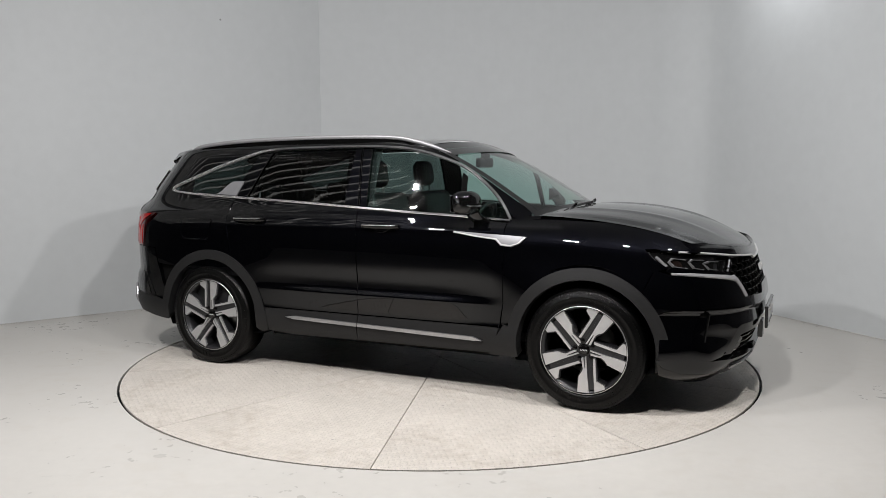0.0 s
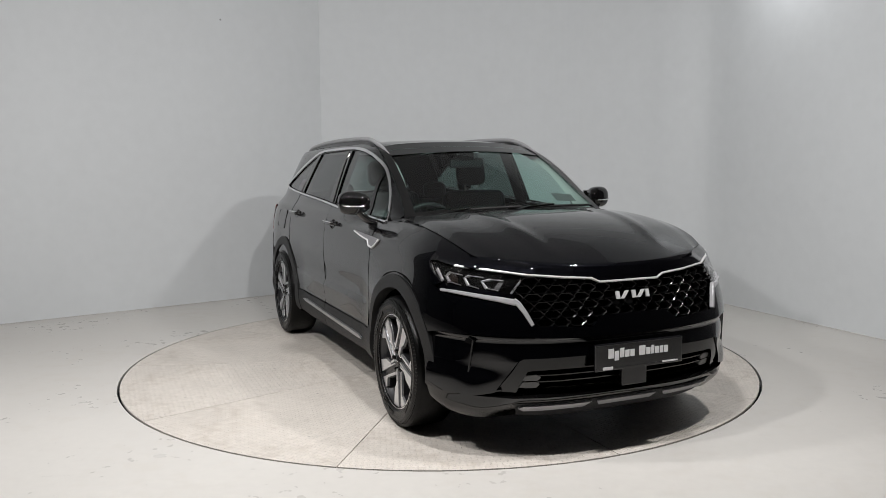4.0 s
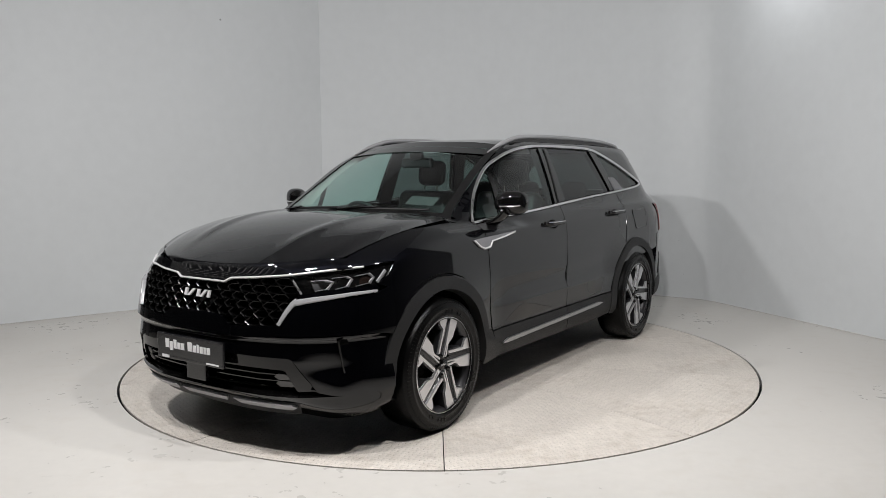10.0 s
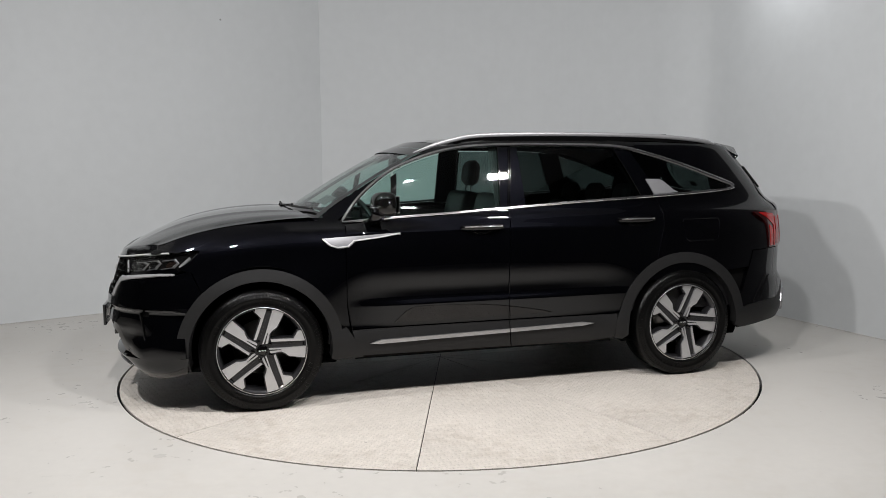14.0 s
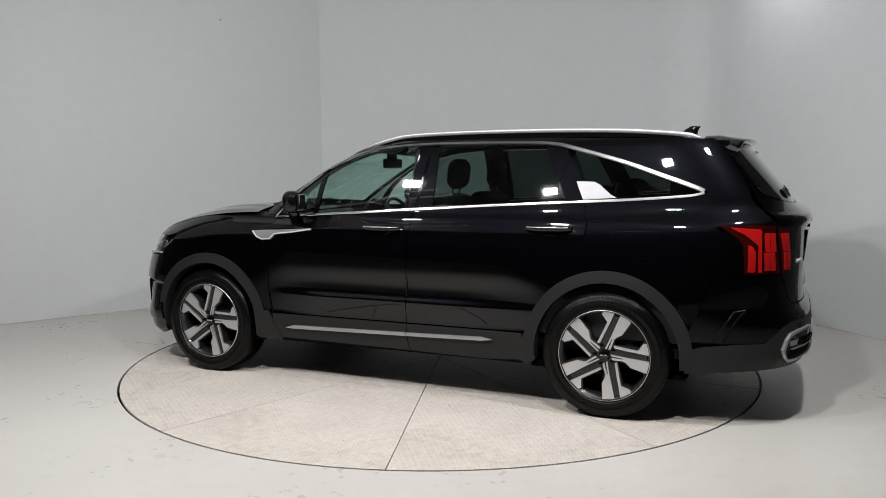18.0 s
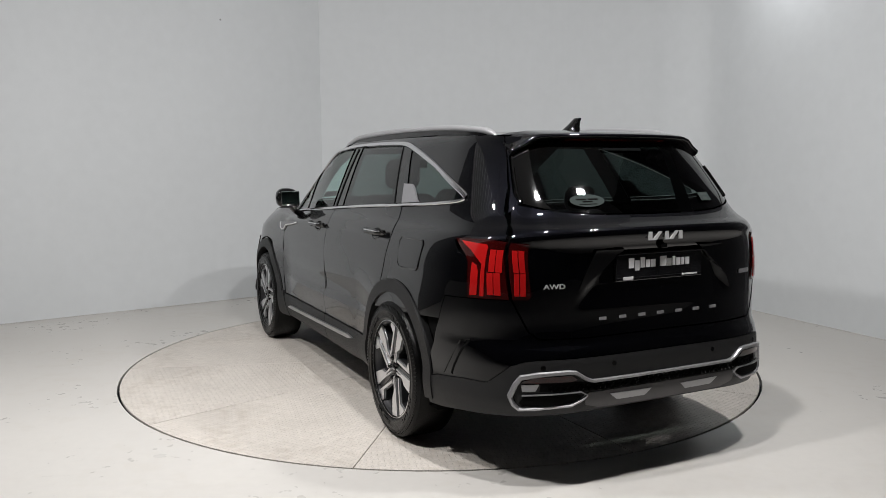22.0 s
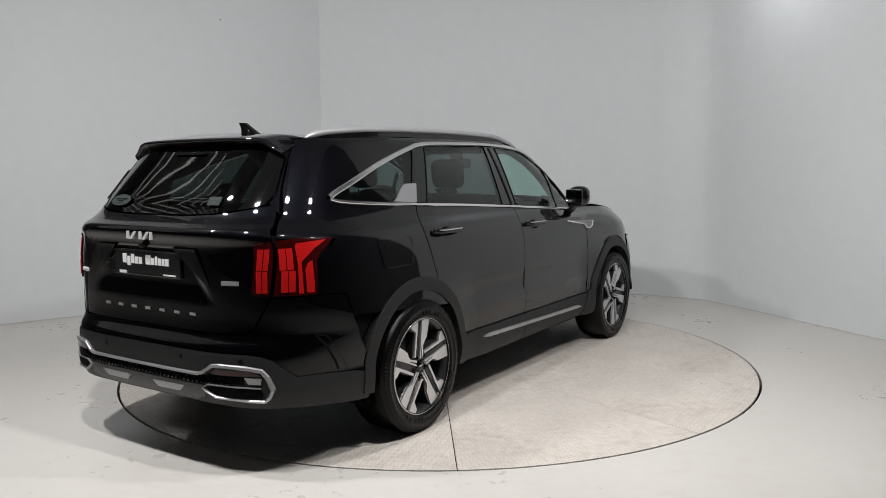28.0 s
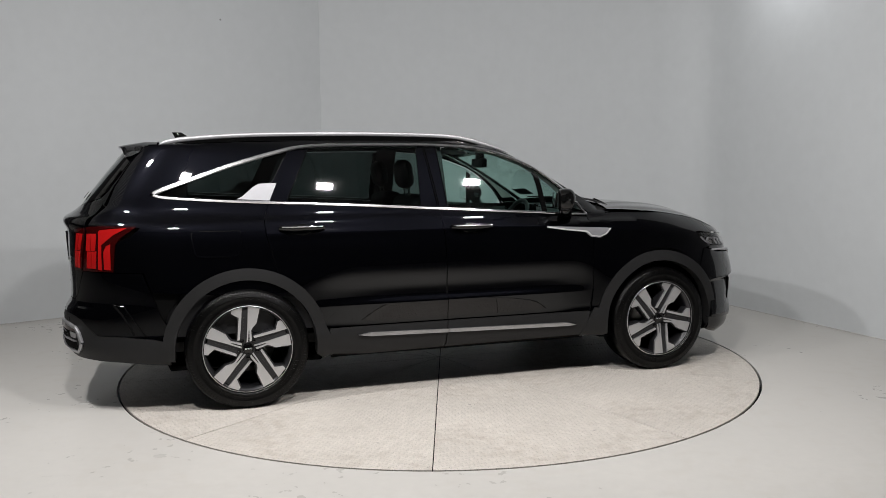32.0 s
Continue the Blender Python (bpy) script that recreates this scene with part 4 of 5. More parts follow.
def mark(skin, u, v, off, size=1.0, at=None):
    for poly in MARK:
        ob = flat("emblem_bar", [(x * size, y * size) for x, y in poly], 0.008, BRIGHT, car, "bright silver emblem bar")
        if at:
            ob.matrix_basis = Matrix.Translation((OX, OY, 0)) @ at
        else:
            on_skin(ob, skin, u, v, off)


CHROME_LINE = [(0.0, 0.865), (0.172, 0.865), (0.213, 0.884), (0.36, 0.895), (0.535, 0.910), (0.70, 0.928), (0.80, 0.942)]
GRILLE = [(0.0, 0.716), (0.18, 0.715), (0.215, 0.70), (0.25, 0.668), (0.344, 0.673), (0.45, 0.680), (0.535, 0.682), (0.545, 0.72), (0.60, 0.80), (0.60, 0.825), (0.535, 0.905), (0.36, 0.892), (0.213, 0.880), (0.172, 0.861), (0.0, 0.861)]


def car_front():
    nl = nose_line
    kw = dict(du=0.06, dv=0.03)
    edge = [(0.0, 0.927), (0.25, 0.934), (0.45, 0.950), (0.60, 0.968), (0.70, 0.982), (0.78, 0.985)]
    panel("nose_panel", ring(nl, CHROME_LINE + [(0.84, 0.955)], edge + [(0.83, 0.972)]), nose, PAINT, car, "glossy black band over the grille", depth=0.02, **kw)
    back = nl([(0.0, 0.66), (0.55, 0.66), (0.80, 0.76), ("x", 1.74, 0.82), ("x", 1.70, 0.95), (0.82, 0.97), (0.0, 0.93)])
    panel("front_carrier", back + [(-u, v) for u, v in back[::-1] if u > 0], nose, DARK, car, "black carrier behind the grille and the lamps", off=-0.045, depth=0.0, **kw)
    line = nl(CHROME_LINE)
    for s in (1, -1):
        strip("grille_chrome", [(u * s, v) for u, v in line], nose, BRIGHT, car, "thin chrome line over the grille", width=0.010, off=0.002, height=0.006)
    # headlamps
    lamp = nl([(0.545, 0.902), (0.65, 0.914), (0.76, 0.930), ("x", 1.79, 0.950), ("x", 1.745, 0.952), ("x", 1.80, 0.90), ("x", 1.872, 0.862), (0.72, 0.846), (0.602, 0.822)])
    for s in (1, -1):
        head = panel("headlamp", lamp, nose, GLOSS, car, "headlamp with three stacked projector units", off=-0.03, depth=0.02, flip=s, **kw)
        panel("lens", lamp, nose, LENS, head, "clear headlamp lens", off=0.002, depth=0.004, flip=s, **kw)
        units = ([(0.650, 0.889), (0.700, 0.891), (0.727, 0.882), (0.712, 0.850), (0.668, 0.841)], [(0.721, 0.899), (0.764, 0.904), (0.780, 0.891), (0.772, 0.858), (0.738, 0.848)],
                 [("x", 1.955, 0.904), ("x", 1.885, 0.912), ("x", 1.866, 0.893), ("x", 1.895, 0.866), ("x", 1.965, 0.856)])
        for k, unit in enumerate(units):
            panel("projector", nl(unit), nose, AMBER if k == 2 else ALLOY, head, off=-0.026, depth=0.01, flip=s)
            strip("light_guide", nl(unit), nose, SATIN, head, width=0.0045, off=-0.018, height=0.004, flip=s)
            strip("reflector", nl([unit[1], unit[2], unit[3]]), nose, SILVER, head, width=0.015, off=-0.020, height=0.003, flip=s)
        strip("light_guide", nl([("x", 1.795, 0.920), ("x", 1.856, 0.867)]), nose, SILVER, head, width=0.016, off=-0.014, height=0.004, flip=s)
        strip("light_guide", nl([("x", 1.750, 0.944), ("x", 1.800, 0.890)]), nose, CHROME, head, width=0.007, off=-0.008, height=0.004, flip=s)
        strip("inner_blade", nl([(0.559, 0.888), (0.612, 0.826)]), nose, SILVER, head, width=0.010, off=-0.010, height=0.004, flip=s)
        strip("day_light", nl([(0.845, 0.822), (0.80, 0.818), (0.72, 0.805), (0.65, 0.794), (0.600, 0.783)]), nose, DRL, car, "bright daytime light bar under the headlamp", width=0.014, off=0.006, height=0.01, flip=s, width_end=0.030)
        strip("day_light", nl([(0.606, 0.792), (0.588, 0.777), (0.565, 0.735), (0.541, 0.680)]), nose, DRL, car, "bright daytime light bar beside the grille", width=0.030, off=0.006, height=0.01, flip=s, width_end=0.018)
        panel("lamp_surround", nl([(0.60, 0.818), (0.72, 0.840), ("x", 1.875, 0.856), ("x", 1.85, 0.835), (0.72, 0.816), (0.61, 0.800)]), nose, PAINT, car, off=-0.004, depth=0.02, flip=s, **kw)
    # grille cells
    outline = [(y, z) for y, z in GRILLE] + [(-y, z) for y, z in GRILLE[::-1] if y > 0]
    hx = [(math.cos(math.radians(a)), math.sin(math.radians(a))) for a in (0, 60, 120, 180, 240, 300)]
    v = [(x * 0.0515, y * 0.0245, -0.004) for x, y in hx] + [(x * 0.0480, y * 0.0225, 0.008) for x, y in hx] + [(x * 0.0420, y * 0.0190, 0.005) for x, y in hx] + [(x * 0.030, y * 0.0125, -0.020) for x, y in hx]
    f = [(k * 6 + i, k * 6 + (i + 1) % 6, (k + 1) * 6 + (i + 1) % 6, (k + 1) * 6 + i) for k in range(3) for i in range(6)]
    cell = mesh_of("grille_cell", v, f, HONEY)
    grid = tagged(new("grille"), "gloss black honeycomb grille")
    child(grid, car)
    grid.location = (0, 0, 0)
    for r in range(6):
        for c in range(-9, 10):
            y, z = c * 0.0800 + (0.0400 if r % 2 else 0), 0.690 + r * 0.0385
            if inside((y, z), [(p[0], p[1]) for p in outline]) and not (abs(y) < 0.11 and abs(z - 0.797) < 0.012):
                ob = new("grille_cell", cell)
                ob.parent = grid
                on_skin(ob, nose, ny(y, z) if y else 0.0, z, -0.014)
    mark(nose, 0.0, 0.796, 0.006, 1.0)
    # bumper
    low = [(0.0, 0.613), (0.285, 0.615), (0.477, 0.622), (0.66, 0.627), (0.78, 0.627), ("x", 1.90, 0.622), ("x", 1.815, 0.605)]
    up = [(0.0, 0.712), (0.18, 0.711), (0.21, 0.697), (0.25, 0.662), (0.344, 0.668), (0.45, 0.675), (0.545, 0.676), (0.59, 0.765), (0.65, 0.778), (0.72, 0.790), (0.835, 0.806), ("x", 1.80, 0.842), ("x", 1.785, 0.83), ("x", 1.735, 0.72), ("x", 1.79, 0.65)]
    panel("front_bumper", ring(nl, low, up), nose, PAINT, car, "glossy black front bumper", off=0.006, depth=0.03, gap=0.001, du=0.05, dv=0.02)
    mid = [(0.0, 0.609), (0.285, 0.611), (0.477, 0.618), (0.66, 0.623), (0.78, 0.623), ("x", 1.90, 0.618), ("x", 1.818, 0.602)]
    bot = [(0.0, 0.525), (0.30, 0.525), (0.585, 0.520), (0.605, 0.510), (0.69, 0.350), (0.75, 0.342), ("x", 1.905, 0.342), ("x", 1.825, 0.352), ("x", 1.83, 0.44), ("x", 1.845, 0.55)]

    def dish(u, v):
        return -0.018 + 0.016 * step(v, 0.598, 0.622) + 0.22 * min(max(0.60 - v, 0.0), 0.09) - 0.018 * math.exp(-((v - 0.46) / 0.07) ** 2) * step(abs(u), 0.45, 0.75) * step(-abs(u), -1.02, -0.8) + 0.16 * max(0.51 - v, 0.0) * step(abs(u), 0.62, 0.85)
    panel("bumper_skirt", ring(nl, bot, mid), nose, PAINT, car, "glossy black lower front bumper", depth=0.03, du=0.04, dv=0.02, fun=dish)
    # lower intake
    panel("intake_shade", half(nl, [(0.0, 0.32), (0.62, 0.32), (0.62, 0.53), (0.0, 0.53)]), nose, DARK, car, "black lower air intake", off=-0.07, depth=0.0, **kw)
    panel("intake_frame", ring(nl, [(0.0, 0.462), (0.40, 0.462), (0.545, 0.458), (0.565, 0.452), (0.60, 0.345), (0.605, 0.330)], [(0.0, 0.522), (0.30, 0.522), (0.58, 0.517), (0.60, 0.507), (0.683, 0.352), (0.69, 0.336)]), nose, GLOSS, car, "gloss black frame of the lower intake", off=-0.012, depth=0.05, **kw)
    for z in (0.352, 0.388, 0.424):
        strip("intake_slat", nl([(y, z) for y in (-0.565, -0.4, -0.2, 0.0001, 0.2, 0.4, 0.565)]), nose, GLOSS, car, "black intake slat", width=0.010, off=-0.045, height=0.015)
    for s in (1, -1):
        for z in (0.372, 0.412):
            panel("fog_lamp", nl([(0.495, z), (0.515, z + 0.017), (0.578, z + 0.015), (0.590, z - 0.015), (0.512, z - 0.017)]), nose, FOG, car, "slim fog lamp unit", off=-0.03, depth=0.02, flip=s)
        # no opening is cut: a black panel gives the slot's dark depth
        panel("air_slot", nl([(0.772, 0.600), (0.800, 0.618), ("x", 1.935, 0.35), (0.800, 0.335)]), nose, DARK, car, "narrow black panel for the shaded depth of the air slot", off=-0.014, depth=0.02, flip=s)
        strip("air_slot_fin", nl([(0.665, 0.362), (0.73, 0.348), (0.785, 0.340), (0.797, 0.36), (0.790, 0.45), (0.776, 0.60), (0.79, 0.613)]), nose, GLOSS, car, "gloss black fin round the air slot", width=0.012, off=-0.008, height=0.010, flip=s)
    # lip and skid strip
    panel("front_lip", ring(nl, [(0.0, 0.235), (0.40, 0.232), (0.56, 0.228), (0.67, 0.226), (0.76, 0.236), ("x", 1.93, 0.246), ("x", 1.82, 0.262)], [(0.0, 0.326), (0.60, 0.326), (0.69, 0.334), (0.75, 0.336), ("x", 1.905, 0.338), ("x", 1.815, 0.345)]), nose, GLOSS, car, "black front lip with drawn-out corners", off=0.010, depth=0.05, du=0.03, dv=0.02, fun=lambda u, v: 0.032 * step(abs(u), 0.45, 0.85) * (1 - step(abs(u), 1.0, 1.3)) * (1 - 0.75 * step(v, 0.27, 0.34)))
    sk = dict(off=0.024, depth=0.03, du=0.05, dv=0.03)
    panel("skid_strip", nl([(-0.185, 0.292), (0.175, 0.292), (0.15, 0.266), (-0.16, 0.266)]), nose, SILVER, car, "satin silver skid strip", **sk)
    for s in (1, -1):
        panel("skid_strip", nl([(0.215, 0.292), (0.55, 0.290), (0.575, 0.280), (0.54, 0.262), (0.245, 0.266)]), nose, SILVER, car, "satin silver skid strip", flip=s, **sk)
    panel("skid_base", half(nl, [(0.0, 0.218), (0.40, 0.216), (0.58, 0.226), (0.70, 0.262), (0.74, 0.285), (0.60, 0.298), (0.0, 0.300)]), nose, CLAD, car, "grey plastic skid plate", off=0.014, depth=0.05, **kw)
    # dark front plate with its bars of writing, and the sensor cover below it
    plate_thing(2.352, 0.0, 0.513, 0.52, 0.132, 1)
    part("sensor_cover", box(2.285, 2.315, -0.076, 0.072, 0.352, 0.455, bevel=0.004), PLATE, car, "flat dark radar cover under the plate")


def plate_thing(x, y, z, w, h, s):
    p = tagged(new("number_plate"), "black plate with pale bars of writing")
    p.parent = car
    p.matrix_basis = Matrix.Translation((OX + x, OY + y, z)) @ pose(0, 0, 0, 0, 0, 90 if s > 0 else -90)
    bm = bmesh.new()
    bm_box(bm, -w / 2, w / 2, -0.001, 0.016, -h / 2, h / 2, bevel=0.004)
    part("plate_holder", bm, PLATE, p)
    bm = bmesh.new()
    bm_box(bm, -w / 2 + 0.006, w / 2 - 0.006, -0.003, 0.0, h / 2 - 0.010, h / 2 - 0.006)
    bm_box(bm, -w / 2 + 0.006, w / 2 - 0.006, -0.003, 0.0, -h / 2 + 0.014, -h / 2 + 0.016)
    part("plate_edge", bm, ALLOY, p)
    xx = -w * 0.36
    for i, c in enumerate((0.030, 0.024, 0.024, 0.024, 0.024, 0, 0.036, 0.024, 0.016, 0.024, 0.017, 0.024)):
        if c == 0:
            xx += 0.022
            continue
        tall = 0.046 if i in (0, 2, 6) else (0.042 if i == 8 else 0.034)
        low = -0.012 if i == 1 else 0.0
        part("bar", box(xx, xx + c, -0.004, 0.0, low - 0.006, tall - 0.006), WHITE, p)
        xx += c + 0.0065
    part("bar", box(-w * 0.42, -w * 0.31, -0.004, 0.0, -h / 2 + 0.006, -h / 2 + 0.020), WHITE, p)
    part("bar", box(w * 0.26, w * 0.44, -0.004, 0.0, -h / 2 + 0.010, -h / 2 + 0.017), WHITE, p)


# ---------------------------------------------------------------- the car: tail
def car_tail():
    tl = tail_line
    kw = dict(du=0.05, dv=0.025)

    def scoop(u, v):
        y = abs(tail(u, v)[1])
        edge = 0.27 + 0.12 * (1.07 - v) / 0.19
        k = step(edge - y, -0.045, 0.025) * step(v, 0.79, 0.90) * step(-v, -1.065, -1.035)
        return -0.016 * k
    gate = [(0.0, 1.203), (0.25, 1.205), (0.42, 1.213), (0.56, 1.232), (0.655, 1.255), (0.672, 1.235), (0.703, 1.165), (0.717, 1.105), (0.718, 0.97), (0.717, 0.852), (0.685, 0.775), (0.655, 0.71), (0.615, 0.676), (0.40, 0.674), (0.0, 0.676)]
    panel("tailgate", half(tl, gate), tail, PAINT, car, "glossy black tailgate", depth=0.03, du=0.014, dv=0.010, fun=scoop)
    for s in (1, -1):
        panel("gate_facet", tl([(0.215, 1.058), (0.365, 1.058), (0.385, 1.02), (0.445, 0.884), (0.425, 0.892), (0.33, 0.965)]), tail, PAINT, car, "slanted facet beside the plate", depth=0.02, flip=s, du=0.02, dv=0.02, fun=lambda u, v: 0.002 + 0.065 * (v - 0.884))
    panel("tail_shade", half(tl, [(0.0, 0.50), (0.78, 0.50), (0.78, 0.86), ("x", -2.0, 0.87), ("x", -1.98, 1.10), (0.70, 1.16), (0.0, 1.18)]), tail, DARK, car, "black inner tail", off=-0.05, depth=0.0, du=0.1, dv=0.1)
    # rear window and its pillars
    win = [(0.0, 1.212), (0.25, 1.214), (0.42, 1.221), (0.56, 1.239), (0.635, 1.262), (0.640, 1.30), (0.622, 1.37), (0.590, 1.47), (0.545, 1.522), (0.45, 1.538), (0.0, 1.545)]
    panel("rear_window", half(tl, win), tail, TINTED, car, "dark tinted rear window", off=-0.004, depth=0.004, du=0.06, dv=0.05)
    for s in (1, -1):
        panel("gate_pillar", tl([(0.640, 1.262), (0.668, 1.238), (0.690, 1.215), (0.645, 1.33), (0.598, 1.47), (0.565, 1.568), (0.46, 1.565), (0.46, 1.54), (0.547, 1.526), (0.594, 1.472), (0.626, 1.37), (0.645, 1.30)]), tail, PAINT, car, "glossy black pillar beside the rear window", off=0.0, depth=0.03, flip=s, gap=0.001, **kw)
        strip("window_blade", tl([(0.628, 1.268), (0.632, 1.30), (0.615, 1.37), (0.60, 1.42)]), tail, GLOSS, car, width=0.012, off=0.002, height=0.008, flip=s)
    panel("window_band", tl([(-0.46, 1.54), (0.46, 1.54), (0.46, 1.565), (-0.46, 1.565)]), tail, GLOSS, car, off=-0.01, depth=0.01, **kw)
    # roof spoiler with the high brake light
    rows = []
    for j in range(25):
        u = -1 + 2 * j / 24
        y = 0.568 * u
        a = 1 - abs(u) ** 3
        d = 0.062 * step(abs(u), 0.78, 1.0)
        tip = -2.055 - 0.075 * a
        ze = 1.572 + 0.010 * a
        row = [(-1.88, y, 1.590 + 0.014 * (1 - u * u)), (-1.95, y, ze + 0.020), (tip + 0.03, y, ze), (tip, y, ze - 0.008), (tip + 0.004, y, ze - 0.022), (-2.03 + 0.01 * a, y * 0.985, 1.530), (-1.975, y * 0.97, 1.510), (-1.90, y * 0.96, 1.53)]
        rows.append([(px, py, pz - d * min(1.0, max(0.25, (-1.84 - px) / 0.15))) for px, py, pz in row])
    v, f = loft(rows)
    k = 8
    f += [tuple(range(k)), tuple(len(v) - k + i for i in range(k))[::-1]]
    child(new("roof_spoiler", mesh_of("roof_spoiler", v, f, PAINT, True)), car, "glossy black roof spoiler")
    rows = [[(-2.117 + 0.075 * abs(u) ** 3 * 0.15, 0.30 * u, 1.563), (-2.082, 0.30 * u, 1.541)] for u in (-1, -0.5, 0, 0.5, 1)]
    v, f = loft(rows)
    child(new("high_brake_light", mesh_of("high_brake_light", v, f, BRAKE)), car, "dark red high brake light under the spoiler")
    # tail lamps
    for s in (1, -1):
        inn = panel("tail_lamp", tl([(0.652, 1.088), (0.712, 1.096), (0.714, 0.850), (0.662, 0.850), (0.648, 0.866)]), tail, RED_DARK, car, "red tail lamp on the tailgate", off=0.008, depth=0.03, flip=s, **kw)
        out = panel("tail_lamp", tl([(0.724, 1.098), ("x", -2.19, 1.104), ("x", -2.0, 1.098), ("x", -2.09, 1.035), ("x", -2.115, 1.0), ("x", -2.13, 0.846), (0.727, 0.850)]), tail, RED_DARK, car, "red tail lamp on the rear wing", off=0.008, depth=0.03, flip=s, **kw)
        lb = dict(off=0.012, depth=0.006, flip=s, dv=0.04)
        for z0, z1 in ((0.866, 0.9625), (0.9655, 1.062)):
            for y0, y1 in ((0.668, 0.6875), (0.6905, 0.708)):
                panel("light_bar", tl([(y0, z1), (y1, z1), (y1 + 0.001, z0), (y0 + 0.001, z0)]), tail, RED, inn, "bright red light bar", **lb)
            for x0, x1 in ((-2.216, -2.2395), (-2.2425, -2.266)):
                panel("light_bar", tl([("x", x0, z1), ("x", x1, z1), ("x", x1 - 0.006, z0), ("x", x0 - 0.006, z0)]), tail, RED, out, "bright red light bar", **lb)
        panel("light_bar", tl([("x", -2.05, 1.091), ("x", -2.195, 1.083), ("x", -2.203, 1.07), ("x", -2.208, 0.858), ("x", -2.190, 0.857), ("x", -2.188, 0.998), ("x", -2.157, 1.025), ("x", -2.122, 1.053)]), tail, RED, out, "bright red angled light bar", **lb)
        panel("light_bar", tl([("x", -2.140, 1.003), ("x", -2.162, 0.992), ("x", -2.176, 0.963), ("x", -2.176, 0.860), ("x", -2.141, 0.857)]), tail, RED, out, "bright red light bar", **lb)
    # parking sensors and the reversing camera
    disc = [(0.011 * math.cos(a), 0.011 * math.sin(a)) for a in (2 * math.pi * i / 16 for i in range(16))]
    for y in (0.62, 0.29, -0.29, -0.62):
        ob = flat("parking_sensor", disc, 0.003, GLOSS, car, "small round black parking sensor")
        on_skin(ob, tail, ty(y, 0.556), 0.556, 0.003)
    cam_box = box(-2.452, -2.425, -0.018, 0.018, 1.050, 1.072, bevel=0.004)
    part("reversing_camera", cam_box, GLOSS, car, "small black reversing camera over the plate")
    # badges and plate
    mark(tail, 0.0, 1.098, 0.012, 1.0, pose(-2.452, 0, 1.110) @ pose(0, 0, 0, 90, 0, -90) @ pose(0, 0, 0, -3))
    plate_thing(-2.424, 0.0, 0.972, 0.505, 0.128, -1)
    for i in range(7):
        y = 0.322 - i * 0.1085
        ob = flat("bar", [(-0.019, -0.0065), (0.019, -0.0065), (0.019, 0.0065), (-0.019, 0.0065)], 0.004, SILVER, car, "small chrome badge bar")
        on_skin(ob, tail, ty(y, 0.752), 0.752, 0.002)
    fc = bpy.data.curves.new("drive_badge", "FONT")
    fc.body, fc.size, fc.extrude, fc.align_x = "AWD", 0.036, 0.002, "CENTER"
    tmp = bpy.data.objects.new("drive_badge", fc)
    me = bpy.data.meshes.new_from_object(tmp)
    bpy.data.objects.remove(tmp)
    me.materials.clear()
    me.materials.append(BRIGHT)
    ob = new("drive_badge", me)
    ob.parent = car
    tagged(ob, "chrome letters AWD")
    on_skin(ob, tail, ty(0.555, 0.905), 0.895, 0.003)
    ob.scale = (1.12, 0.82, 1)
    ob = flat("bar", [(-0.045, -0.010), (0.045, -0.010), (0.045, 0.010), (-0.045, 0.010)], 0.004, MACHINED, car, "small pale badge bar")
    on_skin(ob, tail, ty(-0.555, 0.905), 0.908, 0.003)
    # sticker on the rear window
    ob = flat("sticker", [(0.088 * math.cos(a), 0.034 * math.sin(a)) for a in (2 * math.pi * i / 40 for i in range(40))], 0.001, STICKER, car, "pale oval sticker on the rear window")
    on_skin(ob, tail, ty(0.345, 1.265), 1.268, 0.004)
    st = ob
    for (x, y, w, h) in ((-0.03, 0.006, 0.05, 0.008), (0.03, 0.006, 0.05, 0.008), (0.0, -0.006, 0.05, 0.008), (0.0, -0.02, 0.09, 0.004)):
        b = flat("bar", [(x - w / 2, y - h / 2), (x + w / 2, y - h / 2), (x + w / 2, y + h / 2), (x - w / 2, y + h / 2)], 0.002, DARK, st)
    # small square label on the other side of the window, and a line of print under the spoiler
    ob = flat("window_label", [(-0.036, -0.024), (0.036, -0.024), (0.036, 0.024), (-0.036, 0.024)], 0.001, STICKER, car, "small dark square label on the rear window")
    on_skin(ob, tail, ty(-0.385, 1.27), 1.272, 0.004)
    for (x, y, w, h) in ((0.0, 0.012, 0.05, 0.012), (0.0, -0.010, 0.03, 0.014)):
        flat("bar", [(x - w / 2, y - h / 2), (x + w / 2, y - h / 2), (x + w / 2, y + h / 2), (x - w / 2, y + h / 2)], 0.002, STICKER_INK, ob)
    ob = flat("bar", [(-0.115, -0.008), (0.115, -0.008), (0.115, 0.008), (-0.115, 0.008)], 0.001, PRINT, car, "faint line of print at the top of the rear window")
    on_skin(ob, tail, 0.0, 1.502, 0.004)
    # black printed edges of the rear window
    for s in (1, -1):
        panel("window_edge", tl([(0.525, 1.236), (0.56, 1.240), (0.634, 1.263), (0.638, 1.30), (0.620, 1.37), (0.588, 1.469), (0.545, 1.520), (0.50, 1.528), (0.52, 1.46), (0.545, 1.37), (0.555, 1.29)]), tail, GLOSS, car, "black printed edge of the rear window", off=-0.002, depth=0.004, flip=s, **kw)
    # bumper
    top = [(0.0, 0.671), (0.40, 0.669), (0.617, 0.671), (0.66, 0.705), (0.690, 0.772), (0.722, 0.846), (0.80, 0.842), ("x", -2.13, 0.840), ("x", -1.975, 0.833), ("x", -1.935, 0.72)]
